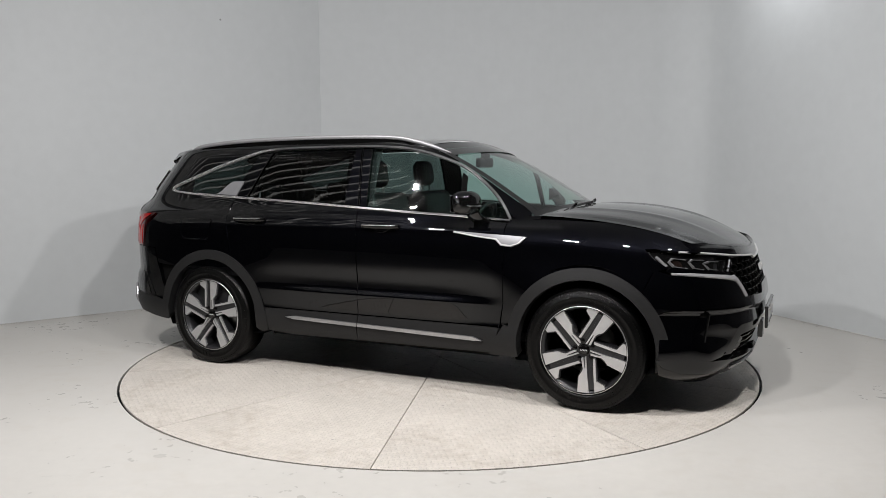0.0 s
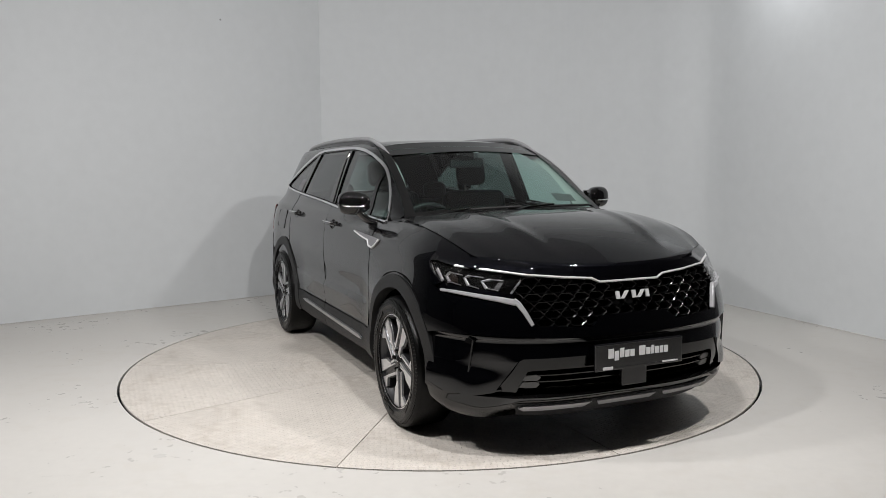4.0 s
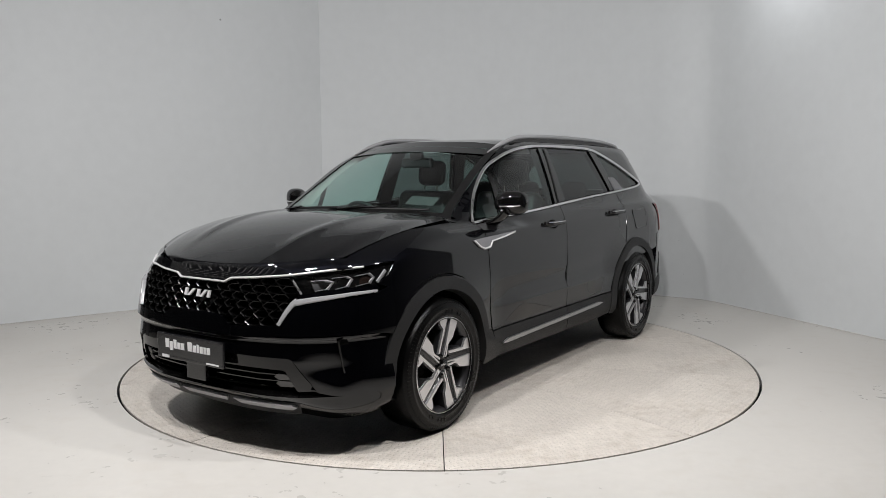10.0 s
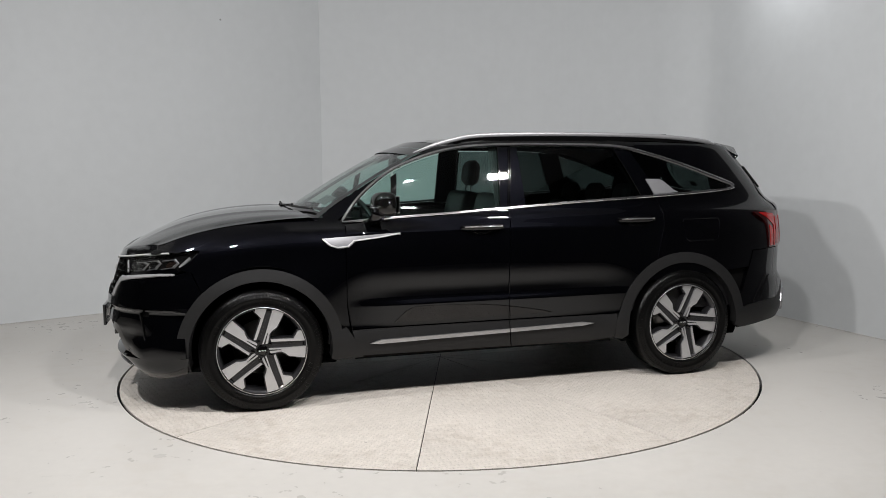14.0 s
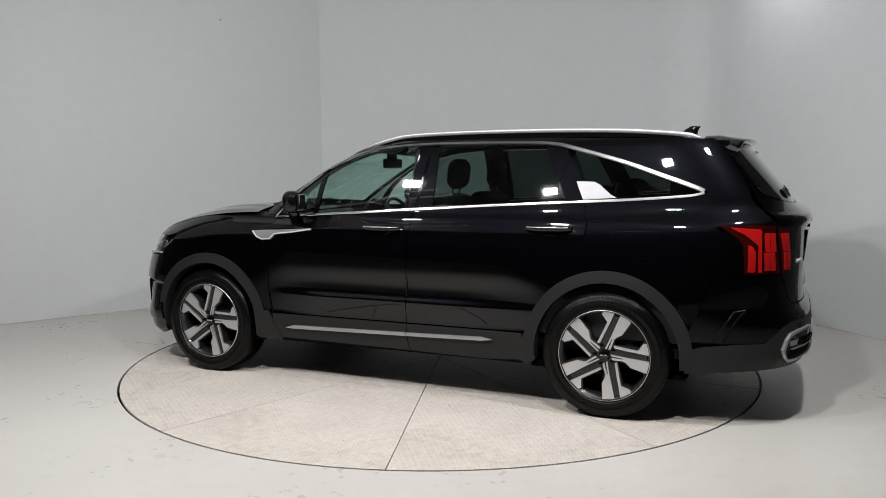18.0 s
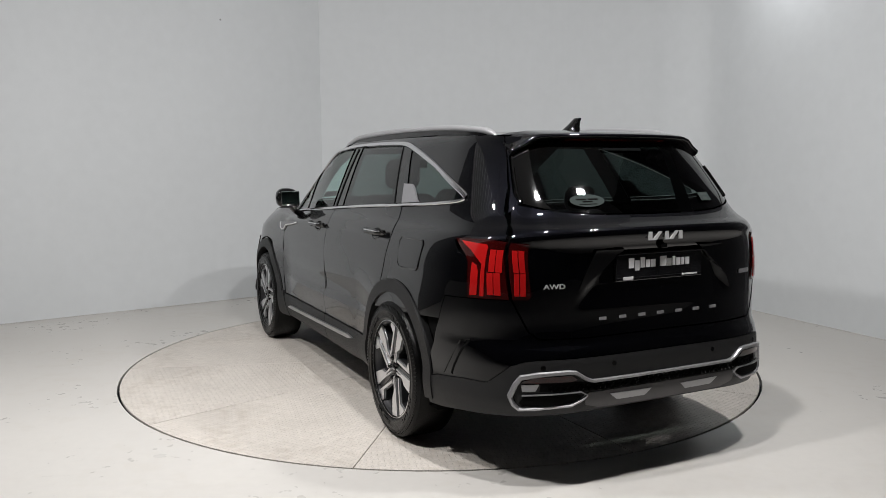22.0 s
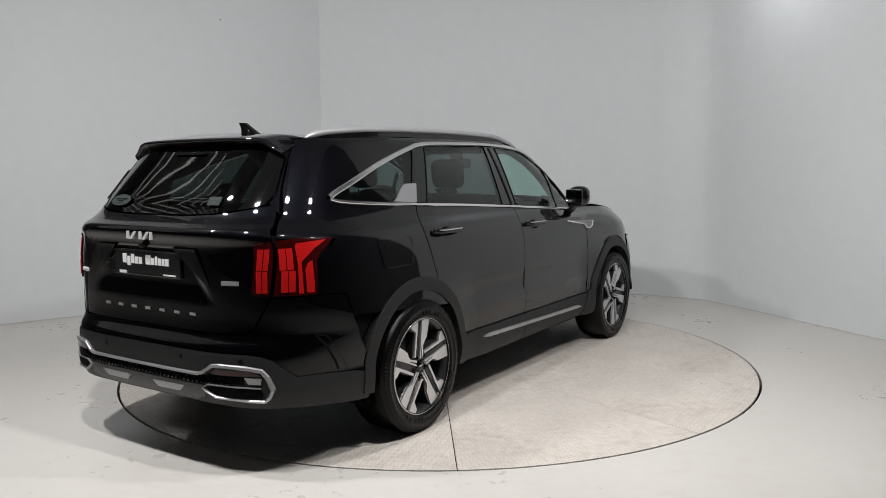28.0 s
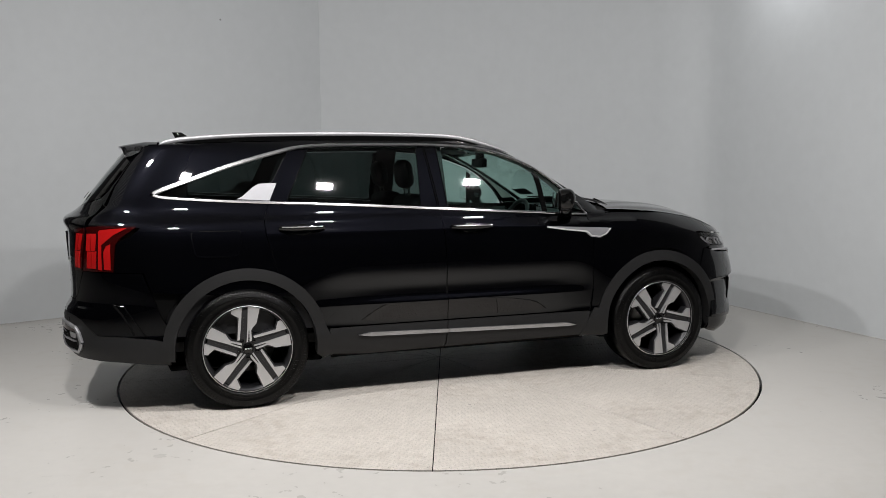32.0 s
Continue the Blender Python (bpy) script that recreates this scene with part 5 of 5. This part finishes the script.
    low = [(0.0, 0.594), (0.40, 0.593), (0.63, 0.590), (0.69, 0.582), (0.735, 0.562), (0.776, 0.512), (0.80, 0.478), ("x", -2.10, 0.474), ("x", -1.93, 0.455), ("x", -1.875, 0.44), ("x", -1.855, 0.53)]
    panel("rear_bumper", ring(tl, low, top), tail, PAINT, car, "glossy black rear bumper", off=0.0025, depth=0.03, gap=0.001, du=0.05, dv=0.02)
    bot = [(0.0, 0.352), (0.30, 0.352), (0.45, 0.346), (0.66, 0.336), (0.76, 0.332), ("x", -2.10, 0.322), ("x", -1.90, 0.300), ("x", -1.84, 0.298)]
    low2 = [(p[0], p[1] - 0.003) if p[0] != "x" else (p[0], p[1], p[2] - 0.003) for p in low[:-1]]
    panel("bumper_skirt", ring(tl, bot, low2 + [("x", -1.845, 0.40)]), tail, CLAD, car, "grey plastic lower rear bumper", off=0.004, depth=0.04, du=0.05, dv=0.03)
    for s in (1, -1):
        # the slot's shade is laid on as a thin black strip
        strip("corner_slot", tl([("x", -2.14, 0.655), ("x", -2.095, 0.60), ("x", -2.05, 0.52), ("x", -2.035, 0.480)]), tail, DARK, car, "dark strip for the shade in the slot at the bumper corner", width=0.012, off=0.003, height=0.002, flip=s)
        strip("corner_slot", tl([("x", -2.14, 0.655), ("x", -2.085, 0.645), ("x", -2.03, 0.56), ("x", -1.975, 0.472)]), tail, GLOSS, car, width=0.008, off=0.003, height=0.004, flip=s)
        ch = dict(off=0.009, height=0.010, flip=s)
        strip("bumper_chrome", tl([(0.0, 0.489), (0.20, 0.489), (0.40, 0.488), (0.43, 0.497), (0.485, 0.532), (0.52, 0.535), (0.64, 0.528), (0.70, 0.514), (0.718, 0.485), (0.738, 0.428)]), tail, TRIM, car, "satin chrome line across the rear bumper", width=0.013, width_end=0.026, **ch)
        strip("bumper_chrome", tl([(0.738, 0.430), (0.726, 0.396), (0.705, 0.376), (0.65, 0.380), (0.50, 0.390), (0.45, 0.412), (0.43, 0.428)]), tail, TRIM, car, "satin chrome frame of the mock tailpipe", width=0.020, width_end=0.009, **ch)
        strip("bumper_chrome", tl([(0.43, 0.428), (0.46, 0.445), (0.60, 0.441), (0.698, 0.435)]), tail, TRIM, car, width=0.006, **ch)
        panel("tailpipe_mouth", tl([(0.452, 0.425), (0.48, 0.438), (0.695, 0.427), (0.708, 0.402), (0.695, 0.390), (0.50, 0.400)]), tail, DARK, car, "black mock tailpipe", off=0.010, depth=0.012, flip=s, **kw)
        panel("reflector", tl([(0.475, 0.500), (0.505, 0.522), (0.64, 0.516), (0.690, 0.501), (0.700, 0.491), (0.50, 0.494)]), tail, RED_DARK, car, "dark red rear reflector", off=0.012, depth=0.012, flip=s, **kw)
        panel("reverse_lamp", tl([(0.635, 0.486), (0.700, 0.481), (0.697, 0.452), (0.65, 0.455)]), tail, SILVER, car, "pale reversing lamp", off=0.010, depth=0.01, flip=s, **kw)
        panel("skid_strip", tl([(0.085, 0.420), (0.315, 0.422), (0.275, 0.395), (0.12, 0.394)]), tail, TRIM, car, "silver skid strip", off=0.014, depth=0.012, flip=s, **kw)
    panel("mesh_strip", half(tl, [(0.0, 0.446), (0.43, 0.446), (0.46, 0.455), (0.635, 0.452), (0.63, 0.488), (0.46, 0.490), (0.42, 0.482), (0.0, 0.482)]), tail, DARK, car, "black mesh strip", off=0.006, depth=0.01, **kw)
    v, f = [(0.013 * x, 0.010 * y, 0.0) for x, y in ((1, 0), (0.5, 1), (-0.5, 1), (-1, 0), (-0.5, -1), (0.5, -1))], []
    v += [(a * 0.72, b * 0.72, 0.006) for a, b, c in v]
    f = [(i, (i + 1) % 6, (i + 1) % 6 + 6, i + 6) for i in range(6)]
    cell = mesh_of("mesh_cell", v, f, GLOSS)
    for r, z in enumerate((0.455, 0.470)):
        for c in range(-22, 23):
            y = c * 0.0275 + (0.01375 if r else 0)
            if abs(y) < 0.60:
                ob = new("mesh_cell", cell)
                ob.parent = car
                on_skin(ob, tail, ty(y, z) if y else 0.0, z, 0.0075)
    panel("skid_base", half(tl, [(0.0, 0.362), (0.36, 0.365), (0.43, 0.385), (0.44, 0.42), (0.42, 0.438), (0.0, 0.440)]), tail, GREY, car, "grey rear skid plate", off=0.009, depth=0.01, **kw)


STICKER = mat("grey_sticker", (0.035, 0.043, 0.041), 0.9, spec=0.0)
PRINT = mat("dim_print", (0.004, 0.0045, 0.0045), 0.9, spec=0.0)
STICKER_INK = mat("pale_sticker_print", (0.045, 0.052, 0.05), 0.9, spec=0.0)
car_front()
car_tail()


# ---------------------------------------------------------------- the car: fittings
def side_mirror(s):
    m = tagged(new("side_mirror"), "gloss black side mirror with a chrome line")
    m.parent = car
    m.matrix_basis = pose(OX, OY, 0)

    def shell(t, a, grow=1.0):
        c, q = math.cos(a), math.sin(a)
        k = (1 - abs(2 * t - 1) ** 3.2) ** 0.36 if t > 0.5 else (1 - 0.5 * abs(2 * t - 1) ** 2.4)
        k = max(k, 0.02) * grow
        x = 0.692 - 0.045 * t + 0.066 * k * math.copysign(abs(c) ** (0.85 if c > 0 else 0.55), c)
        z = 1.204 + 0.004 * t + (0.077 if q > 0 else 0.071) * k * math.copysign(abs(q) ** 0.7, q)
        return (x, s * (0.824 + 0.182 * t), z)
    rows = [[shell(t, 2 * math.pi * j / 28) for j in range(28)] for t in (0, 0.1, 0.25, 0.4, 0.55, 0.68, 0.78, 0.86, 0.92, 0.96, 0.985, 1.0)]
    v, f = loft(rows, True)
    f += [tuple(range(28)), tuple(len(v) - 28 + j for j in range(28))[::-1]]
    ob = new("housing", mesh_of("housing", v, f if s > 0 else [q[::-1] for q in f], GLOSS, True))
    ob.parent = m
    bm = bmesh.new()
    bm_box(bm, -0.006, 0.004, -0.075, 0.075, -0.052, 0.052, bevel=0.0045)
    bmesh.ops.transform(bm, matrix=pose(0.602, s * 0.908, 1.207, 0, 0, 13 * s), verts=bm.verts[:])
    part("mirror_glass", bm, MIRROR, m, "mirror glass").location = (0, 0, 0)
    v, f = tube([shell(t, -0.12, 1.02) for t in (0.25, 0.4, 0.55, 0.68, 0.78, 0.86, 0.92)], 0.0042, 6)
    ob = new("indicator", mesh_of("indicator", v, f, CHROME, True))
    ob.parent = m
    tagged(ob, "chrome indicator line")
    rows = []
    for i, (x, y, z, rx, rz) in enumerate(((0.725, 0.785, 1.080, 0.055, 0.022), (0.712, 0.835, 1.100, 0.048, 0.022), (0.695, 0.868, 1.130, 0.048, 0.022), (0.686, 0.895, 1.160, 0.050, 0.020))):
        rows.append([(x + rx * math.cos(a), s * (y + 0.4 * rz * math.sin(a)), z - rz * math.sin(a)) for a in (2 * math.pi * j / 12 for j in range(12))])
    v, f = loft(rows, True)
    ob = new("mirror_arm", mesh_of("mirror_arm", v, f, GLOSS, True))
    ob.parent = m


def door_handle(x0, x1, z, s):
    h = tagged(new("door_handle"), "chrome and black door handle")
    h.parent = car
    h.matrix_basis = pose(OX, OY, 0)
    n = 14
    rows = []
    for i in range(n + 1):
        t = i / n
        x = x0 + (x1 - x0) * t
        y = side(x, z)[1]
        off = 0.012 + 0.030 * min(1, math.sin(math.pi * t) * 2.2)
        hgt = 0.014 + 0.004 * math.sin(math.pi * t)
        row = [(x, s * (y + off + 0.009 * math.cos(a)), z + hgt * math.sin(a)) for a in (2 * math.pi * j / 10 for j in range(10))]
        rows.append(row)
    v, f = loft(rows, True)
    f += [tuple(range(10)), tuple(len(v) - 10 + j for j in range(10))[::-1]]
    ob = new("grip", mesh_of("grip", v, f if s < 0 else [q[::-1] for q in f], GLOSS, True))
    ob.parent = h
    line = []
    for i in range(9):
        t = 0.06 + 0.88 * i / 8
        x = x0 + (x1 - x0) * t
        line.append((x, s * (side(x, z)[1] + 0.021 + 0.030 * min(1, math.sin(math.pi * t) * 2.2)), z + 0.006))
    v, f = tube(line, 0.0038, 6)
    ob = new("chrome_line", mesh_of("chrome_line", v, f, CHROME, True))
    ob.parent = h
    tagged(ob, "chrome line of the handle")
    xm = (x0 + x1) / 2
    cup = [(xm + 0.060 * math.cos(a), z - 0.012 + 0.030 * math.sin(a)) for a in (2 * math.pi * j / 20 for j in range(20))]
    strip("cup_edge", [(xm + 0.062 * math.cos(a), z - 0.012 + 0.032 * math.sin(a)) for a in (math.pi * (1.08 + 0.84 * j / 10) for j in range(11))], side, GLOSS, h, width=0.006, off=0.002, height=0.003, flip=s)
    # no hollow is shaped: its shade is a flat black disc on the door
    panel("cup", cup, side, DARK, h, "flat black patch for the shaded hollow behind the handle", off=0.002, depth=0.002, flip=s)


def wheel_face(w, s, turn):
    """Five split spokes; the view from outside has its right at -x."""
    def put(name, poly, d0, d1, material, label, a, back=None):
        k = len(poly)
        c, q = math.cos(math.radians(a)), math.sin(math.radians(a))

        def at(r, t, y):
            return (t * q - r * c, y, r * q + t * c)
        verts = [at(r, t, d1 - 0.016 * (1 - min(math.hypot(r, t) / 0.24, 1)) ** 1.0 * 0.6) for r, t in poly] + [at(r, t, d0) for r, t in poly]
        f = [tuple(range(k)), tuple(range(k, 2 * k))[::-1]] + [(i, i + k, (i + 1) % k + k, (i + 1) % k) for i in range(k)]
        me = mesh_of(name, verts, f, material)
        bm = bmesh.new()
        bm.from_mesh(me)
        bmesh.ops.recalc_face_normals(bm, faces=bm.faces[:])
        bm.to_mesh(me), bm.free()
        ob = new(name, me)
        ob.parent = w
        tagged(ob, label)
    R = 0.254

    def clip(r, t):
        d = math.hypot(r, t)
        return (r, t) if d < R else (r * R / d, t * R / d)

    def face(pts):
        return [clip(r, t) for r, t in pts]
    slim = face([(0.216, 0.092), (0.27, 0.106), (0.27, 0.031), (0.133, 0.039), (0.056, 0.047), (0.053, 0.061), (0.122, 0.055), (0.188, 0.049)])
    wide = face([(0.038, 0.008), (0.127, 0.001), (0.27, -0.005), (0.27, -0.082), (0.236, -0.072), (0.150, -0.052), (0.127, -0.030), (0.110, -0.021), (0.108, -0.006), (0.040, 0.000)])
    thin = face([(0.042, -0.010), (0.108, -0.0105), (0.109, -0.0205), (0.046, -0.0225)])
    dark = face([(0.03, -0.026), (0.105, -0.027), (0.150, -0.058), (0.235, -0.078), (0.27, -0.090), (0.27, 0.114), (0.212, 0.098), (0.184, 0.056), (0.120, 0.062), (0.03, 0.066)])
    ridge = face([(0.07, 0.020), (0.07, 0.026), (0.19, 0.021), (0.19, 0.015)])
    for i in range(5):
        a = turn + 72 * i
        put("spoke", dark, 0.03, 0.092, ALLOY, "dark grey alloy spoke", a)
        for poly in (slim, wide, thin):
            put("spoke_face", poly, 0.06, 0.104, MACHINED, "bright machined spoke face", a)
        put("spoke_slot", ridge, 0.06, 0.0965, ALLOY, "ridge in the spoke's dark channel", a)
    v, f = lathe([(0.0, 0.098), (0.024, 0.097), (0.030, 0.092), (0.032, 0.06)], 32)
    ob = new("hub_cap", mesh_of("hub_cap", v, f, GLOSS, True))
    ob.parent = w
    tagged(ob, "black hub cap")
    v, f = lathe([(0.032, 0.080), (0.062, 0.084), (0.070, 0.078), (0.072, 0.05)], 40)
    ob = new("hub", mesh_of("hub", v, f, ALLOY, True))
    ob.parent = w
    for i in range(5):
        a = math.radians(turn + 36 + 72 * i)
        v, f = lathe([(0.0, 0.104), (0.008, 0.104), (0.0105, 0.099), (0.0125, 0.096), (0.0130, 0.06)], 12)
        v = [(p[0] - 0.056 * math.cos(a), p[1], p[2] + 0.056 * math.sin(a)) for p in v]
        ob = new("wheel_nut", mesh_of("wheel_nut", v, f, GLOSS, True))
        ob.parent = w
    for poly in MARK:
        v = [(-x * 0.19, 0.0985, y * 0.21) for x, y in poly]
        ob = new("cap_bar", mesh_of("cap_bar", v, [tuple(range(len(v)))], WHITE))
        ob.parent = w


def fittings():
    for s in (1, -1):
        side_mirror(s)
        door_handle(-0.115, 0.165, 1.050, s)
        door_handle(-1.20, -0.925, 1.072, s)
    turns = {(1, 1): -68, (-1, 1): -74, (1, -1): -81, (-1, -1): -54}
    ws = [o for o in car.children if o.name.startswith("wheel") and o.type == "EMPTY"]
    for w in ws:
        fx = 1 if w.location.x > 0 else -1
        sy = 1 if w.location.y - OY > 0 else -1
        wheel_face(w, sy, turns[(fx, sy)])
    # shark fin aerial
    rows = []
    for i in range(9):
        t = i / 8
        z = 1.602 + 0.074 * t
        x0, x1 = -1.60 - 0.142 * t ** 0.8, -1.79 - 0.015 * t + 0.012 * math.sin(math.pi * t)
        w = 0.032 * (1 - t) ** 1.3 + 0.010
        rows.append([((x0 + x1) / 2 + (x0 - x1) / 2 * math.cos(a), w * math.sin(a), z) for a in (2 * math.pi * j / 16 for j in range(16))])
    v, f = loft(rows, True)
    f += [tuple(len(v) - 16 + j for j in range(16))]
    child(new("roof_aerial", mesh_of("roof_aerial", v, f, GLOSS, True)), car, "black shark-fin roof aerial")
    # wipers on the windscreen
    for pts in ([(1.185, -0.10, 1.168), (1.15, 0.25, 1.172), (1.06, 0.58, 1.168)], [(1.17, -0.62, 1.13), (1.185, -0.35, 1.165), (1.205, -0.02, 1.178)]):
        w = tagged(new("wiper"), "black windscreen wiper")
        w.parent = car
        w.matrix_basis = pose(OX, OY, 0.008)
        v, f = tube(spline(pts, 5), 0.008, 6)
        ob = new("blade", mesh_of("blade", v, f, CLAD, True))
        ob.parent = w
        a, b = Vector(pts[0]), Vector(pts[1])
        v, f = tube([a + Vector((0.03, 0, -0.01)), (a + b) / 2 + Vector((0.012, 0, 0.006)), b + Vector((0.004, 0, 0.012))], 0.007, 6)
        ob = new("arm", mesh_of("arm", v, f, GLOSS, True))
        ob.parent = w
    rows = [[(1.21 - 0.13 * u * u - d, 0.76 * u, 1.150 - 0.035 * u * u - d * 0.2) for u in (-1 + 2 * j / 20 for j in range(21))] for d in (0.0, 0.06, 0.14)]
    v, f = loft(rows)
    child(new("cowl", mesh_of("cowl", v, f, CLAD, True)), car, "black plastic scuttle panel")


def soft_block(name, w, d, h, material, parent, at, tilt=0.0, r=0.05, label=""):
    bm = bmesh.new()
    bm_box(bm, -d / 2, d / 2, -w / 2, w / 2, 0, h)
    bmesh.ops.bevel(bm, geom=bm.edges[:], offset=r, segments=4, profile=0.5, affect="EDGES")
    bmesh.ops.transform(bm, matrix=pose(*at, 0, tilt, 0), verts=bm.verts[:])
    me = bpy.data.meshes.new(name)
    bm.to_mesh(me), bm.free()
    me.materials.append(material)
    me.polygons.foreach_set("use_smooth", [True] * len(me.polygons))
    ob = new(name, me)
    ob.parent = parent
    return tagged(ob, label)


def seat(x, y, w, bench=1, low=0.0, hz=1.285):
    s = tagged(new("car_seat"), "black leather car seat")
    s.parent = car
    s.matrix_basis = pose(OX + x, OY + y, 0)
    soft_block("seat_cushion", w, 0.50, 0.16, LEATHER, s, (0.02, 0, 0.56 - low), 0, 0.05)
    soft_block("backrest", w, 0.16, 0.60, LEATHER, s, (-0.23, 0, 0.66 - low), -14, 0.06)
    for i in range(bench):
        yy = (i - (bench - 1) / 2) * (w / max(bench, 1))
        soft_block("headrest", 0.25 if bench == 1 else 0.22, 0.10, 0.20 if bench == 1 else 0.15, LEATHER, s, (-0.40, yy, hz), -8, 0.06)
        for k in (-0.06, 0.06):
            v, f = tube([(-0.385, yy + k, hz - 0.085), (-0.40, yy + k, hz + 0.035)], 0.006, 6)
            ob = new("headrest_post", mesh_of("headrest_post", v, f, STEEL))
            ob.parent = s


def cabin():
    seat(0.12, 0.37, 0.52)
    seat(0.12, -0.37, 0.52)
    seat(-0.78, 0.0, 1.32, 3, 0.09, 1.155)
    seat(-1.62, 0.0, 1.05, 0, 0.24)
    rows = []
    for x, z in ((1.05, 1.09), (0.92, 1.115), (0.80, 1.11), (0.70, 1.07), (0.64, 0.98), (0.66, 0.70)):
        rows.append([(x, 0.74 * u, z - 0.02 * u * u) for u in (-1, -0.6, -0.2, 0.2, 0.6, 1)])
    v, f = loft(rows)
    child(new("dashboard", mesh_of("dashboard", v, f, CABIN, True)), car, "black dashboard")
    part("screen", box(0.665, 0.685, -0.42, 0.14, 1.04, 1.16, bevel=0.005), GLOSS, car, "wide black dashboard screen")
    part("cabin_floor", box(-2.1, 1.0, -0.76, 0.76, 0.34, 0.40), CABIN, car, "black cabin floor")
    # solid pale bar put in for a reflection low in the windscreen
    part("reflection_bar", box(0.955, 0.975, -0.09, 0.13, 1.118, 1.136, bevel=0.003), SILVER, car, "pale bar added for the reflection low in the windscreen")
    corners = []
    for y, z in ((0.36, 1.185), (0.54, 1.185), (0.54, 1.232), (0.36, 1.232)):
        t = (z - 1.11) / 0.46
        p = side(SCREEN_X(z) - 0.004, z)
        u = y / (p[1] - 0.006)
        corners.append((p[0] + (0.128 - 0.036 * t) * (1 - u * u) - 0.02, y, z + (0.028 + 0.006 * t) * (1 - u * u)))
    child(new("windscreen_label", mesh_of("windscreen_label", corners, [(0, 1, 2, 3)], FOG)), car, "grey paper label behind the windscreen")
    # steering wheel on the right-hand side
    c, n = Vector((0.52, -0.37, 1.03)), 32
    tilt = Euler((0, math.radians(-62), 0)).to_matrix()
    rows = []
    for i in range(n + 1):
        a = 2 * math.pi * i / n
        mid = Vector((math.cos(a) * 0.175, math.sin(a) * 0.185, 0))
        d = mid.normalized()
        rows.append([c + tilt @ (mid + d * (0.015 * math.cos(b)) + Vector((0, 0, 0.015 * math.sin(b)))) for b in (2 * math.pi * k / 8 for k in range(8))])
    v, f = loft(rows, True)
    child(new("steering_wheel", mesh_of("steering_wheel", v, f, LEATHER, True)), car, "black leather steering wheel")
    bm = bmesh.new()
    bm_box(bm, -0.05, 0.05, -0.165, 0.165, -0.02, 0.015, bevel=0.012)
    bm_box(bm, -0.16, 0.0, -0.03, 0.03, -0.02, 0.01, bevel=0.008)
    bmesh.ops.transform(bm, matrix=Matrix.Translation(c) @ tilt.to_4x4(), verts=bm.verts[:])
    part("wheel_spokes", bm, CABIN, car)
    bm = bmesh.new()
    bm_box(bm, 0.38, 0.42, -0.13, 0.13, 1.425, 1.495, bevel=0.015)
    bm_box(bm, 0.385, 0.425, -0.05, 0.05, 1.47, 1.535, bevel=0.01)
    part("rear_view_mirror", bm, CABIN, car, "black inside mirror")
    for s in (1, -1):
        rows = [[(x, s * (side(x, z)[1] - 0.055), z) for x in (0.85, 0.5, 0.1, -0.3, -0.8, -1.3, -1.8, -2.1)] for z in (0.45, 0.80, 1.0, 1.085)]
        v, f = loft(rows)
        child(new("door_lining", mesh_of("door_lining", v, f, CABIN, True)), car, "black door lining")
        rows = [[(x, s * (side(x, z)[1] - 0.05), z) for z in (1.14, 1.25, 1.38, 1.50, 1.57)] for x in (-0.10, -0.26)]
        v, f = loft(rows)
        child(new("pillar_lining", mesh_of("pillar_lining", v, f, CABIN, True)), car)
        rows = [[(x - 0.16 * (z - 1.2) / 0.35 * -1, s * (side(x, z)[1] - 0.05), z) for z in (1.20, 1.30, 1.42, 1.54)] for x in (-1.14, -1.30)]
        v, f = loft(rows)
        child(new("pillar_lining", mesh_of("pillar_lining", v, f, CABIN, True)), car)
        cant_x = table([(1.098, 0.90), (1.25, 0.775), (1.40, 0.58), (1.485, 0.387), (1.537, 0.198), (1.57, 0.10)])
        rows = [[(SCREEN_X(z) - 0.015 + (cant_x(z) - SCREEN_X(z)) * q, s * (side(SCREEN_X(z), z)[1] - 0.022 - 0.068 * q), z) for z in (1.17, 1.23, 1.29, 1.36, 1.44, 1.50, 1.55)] for q in (0.0, 0.5, 1.0)]
        v, f = loft(rows)
        child(new("pillar_lining", mesh_of("pillar_lining", v, f, LINING, True)), car, "pale windscreen pillar lining")
        rows = [[(x, s * (side(x, z)[1] - d), z) for z in (1.06, 1.22, 1.32, 1.42, 1.54)] for x, d in ((-1.72, 0.03), (-1.90, 0.11), (-2.05, 0.19))]
        v, f = loft(rows)
        child(new("pillar_lining", mesh_of("pillar_lining", v, f, CABIN, True)), car, "black rear pillar lining")
        soft_block("sun_visor", 0.36, 0.14, 0.02, LINING, car, (OX + 0.28, OY + s * 0.30, 1.545), 12, 0.008, "pale sun visor")


MIRROR = mat("mirror_silver", (0.85, 0.87, 0.87), 0.02, 1.0)
fittings()
cabin()


def motions():
    for ob in (turntable_thing, car):
        walk(ob, [(t, pose(0, 0, 0, 0, 0, a)) for t, a in TURNS])


motions()
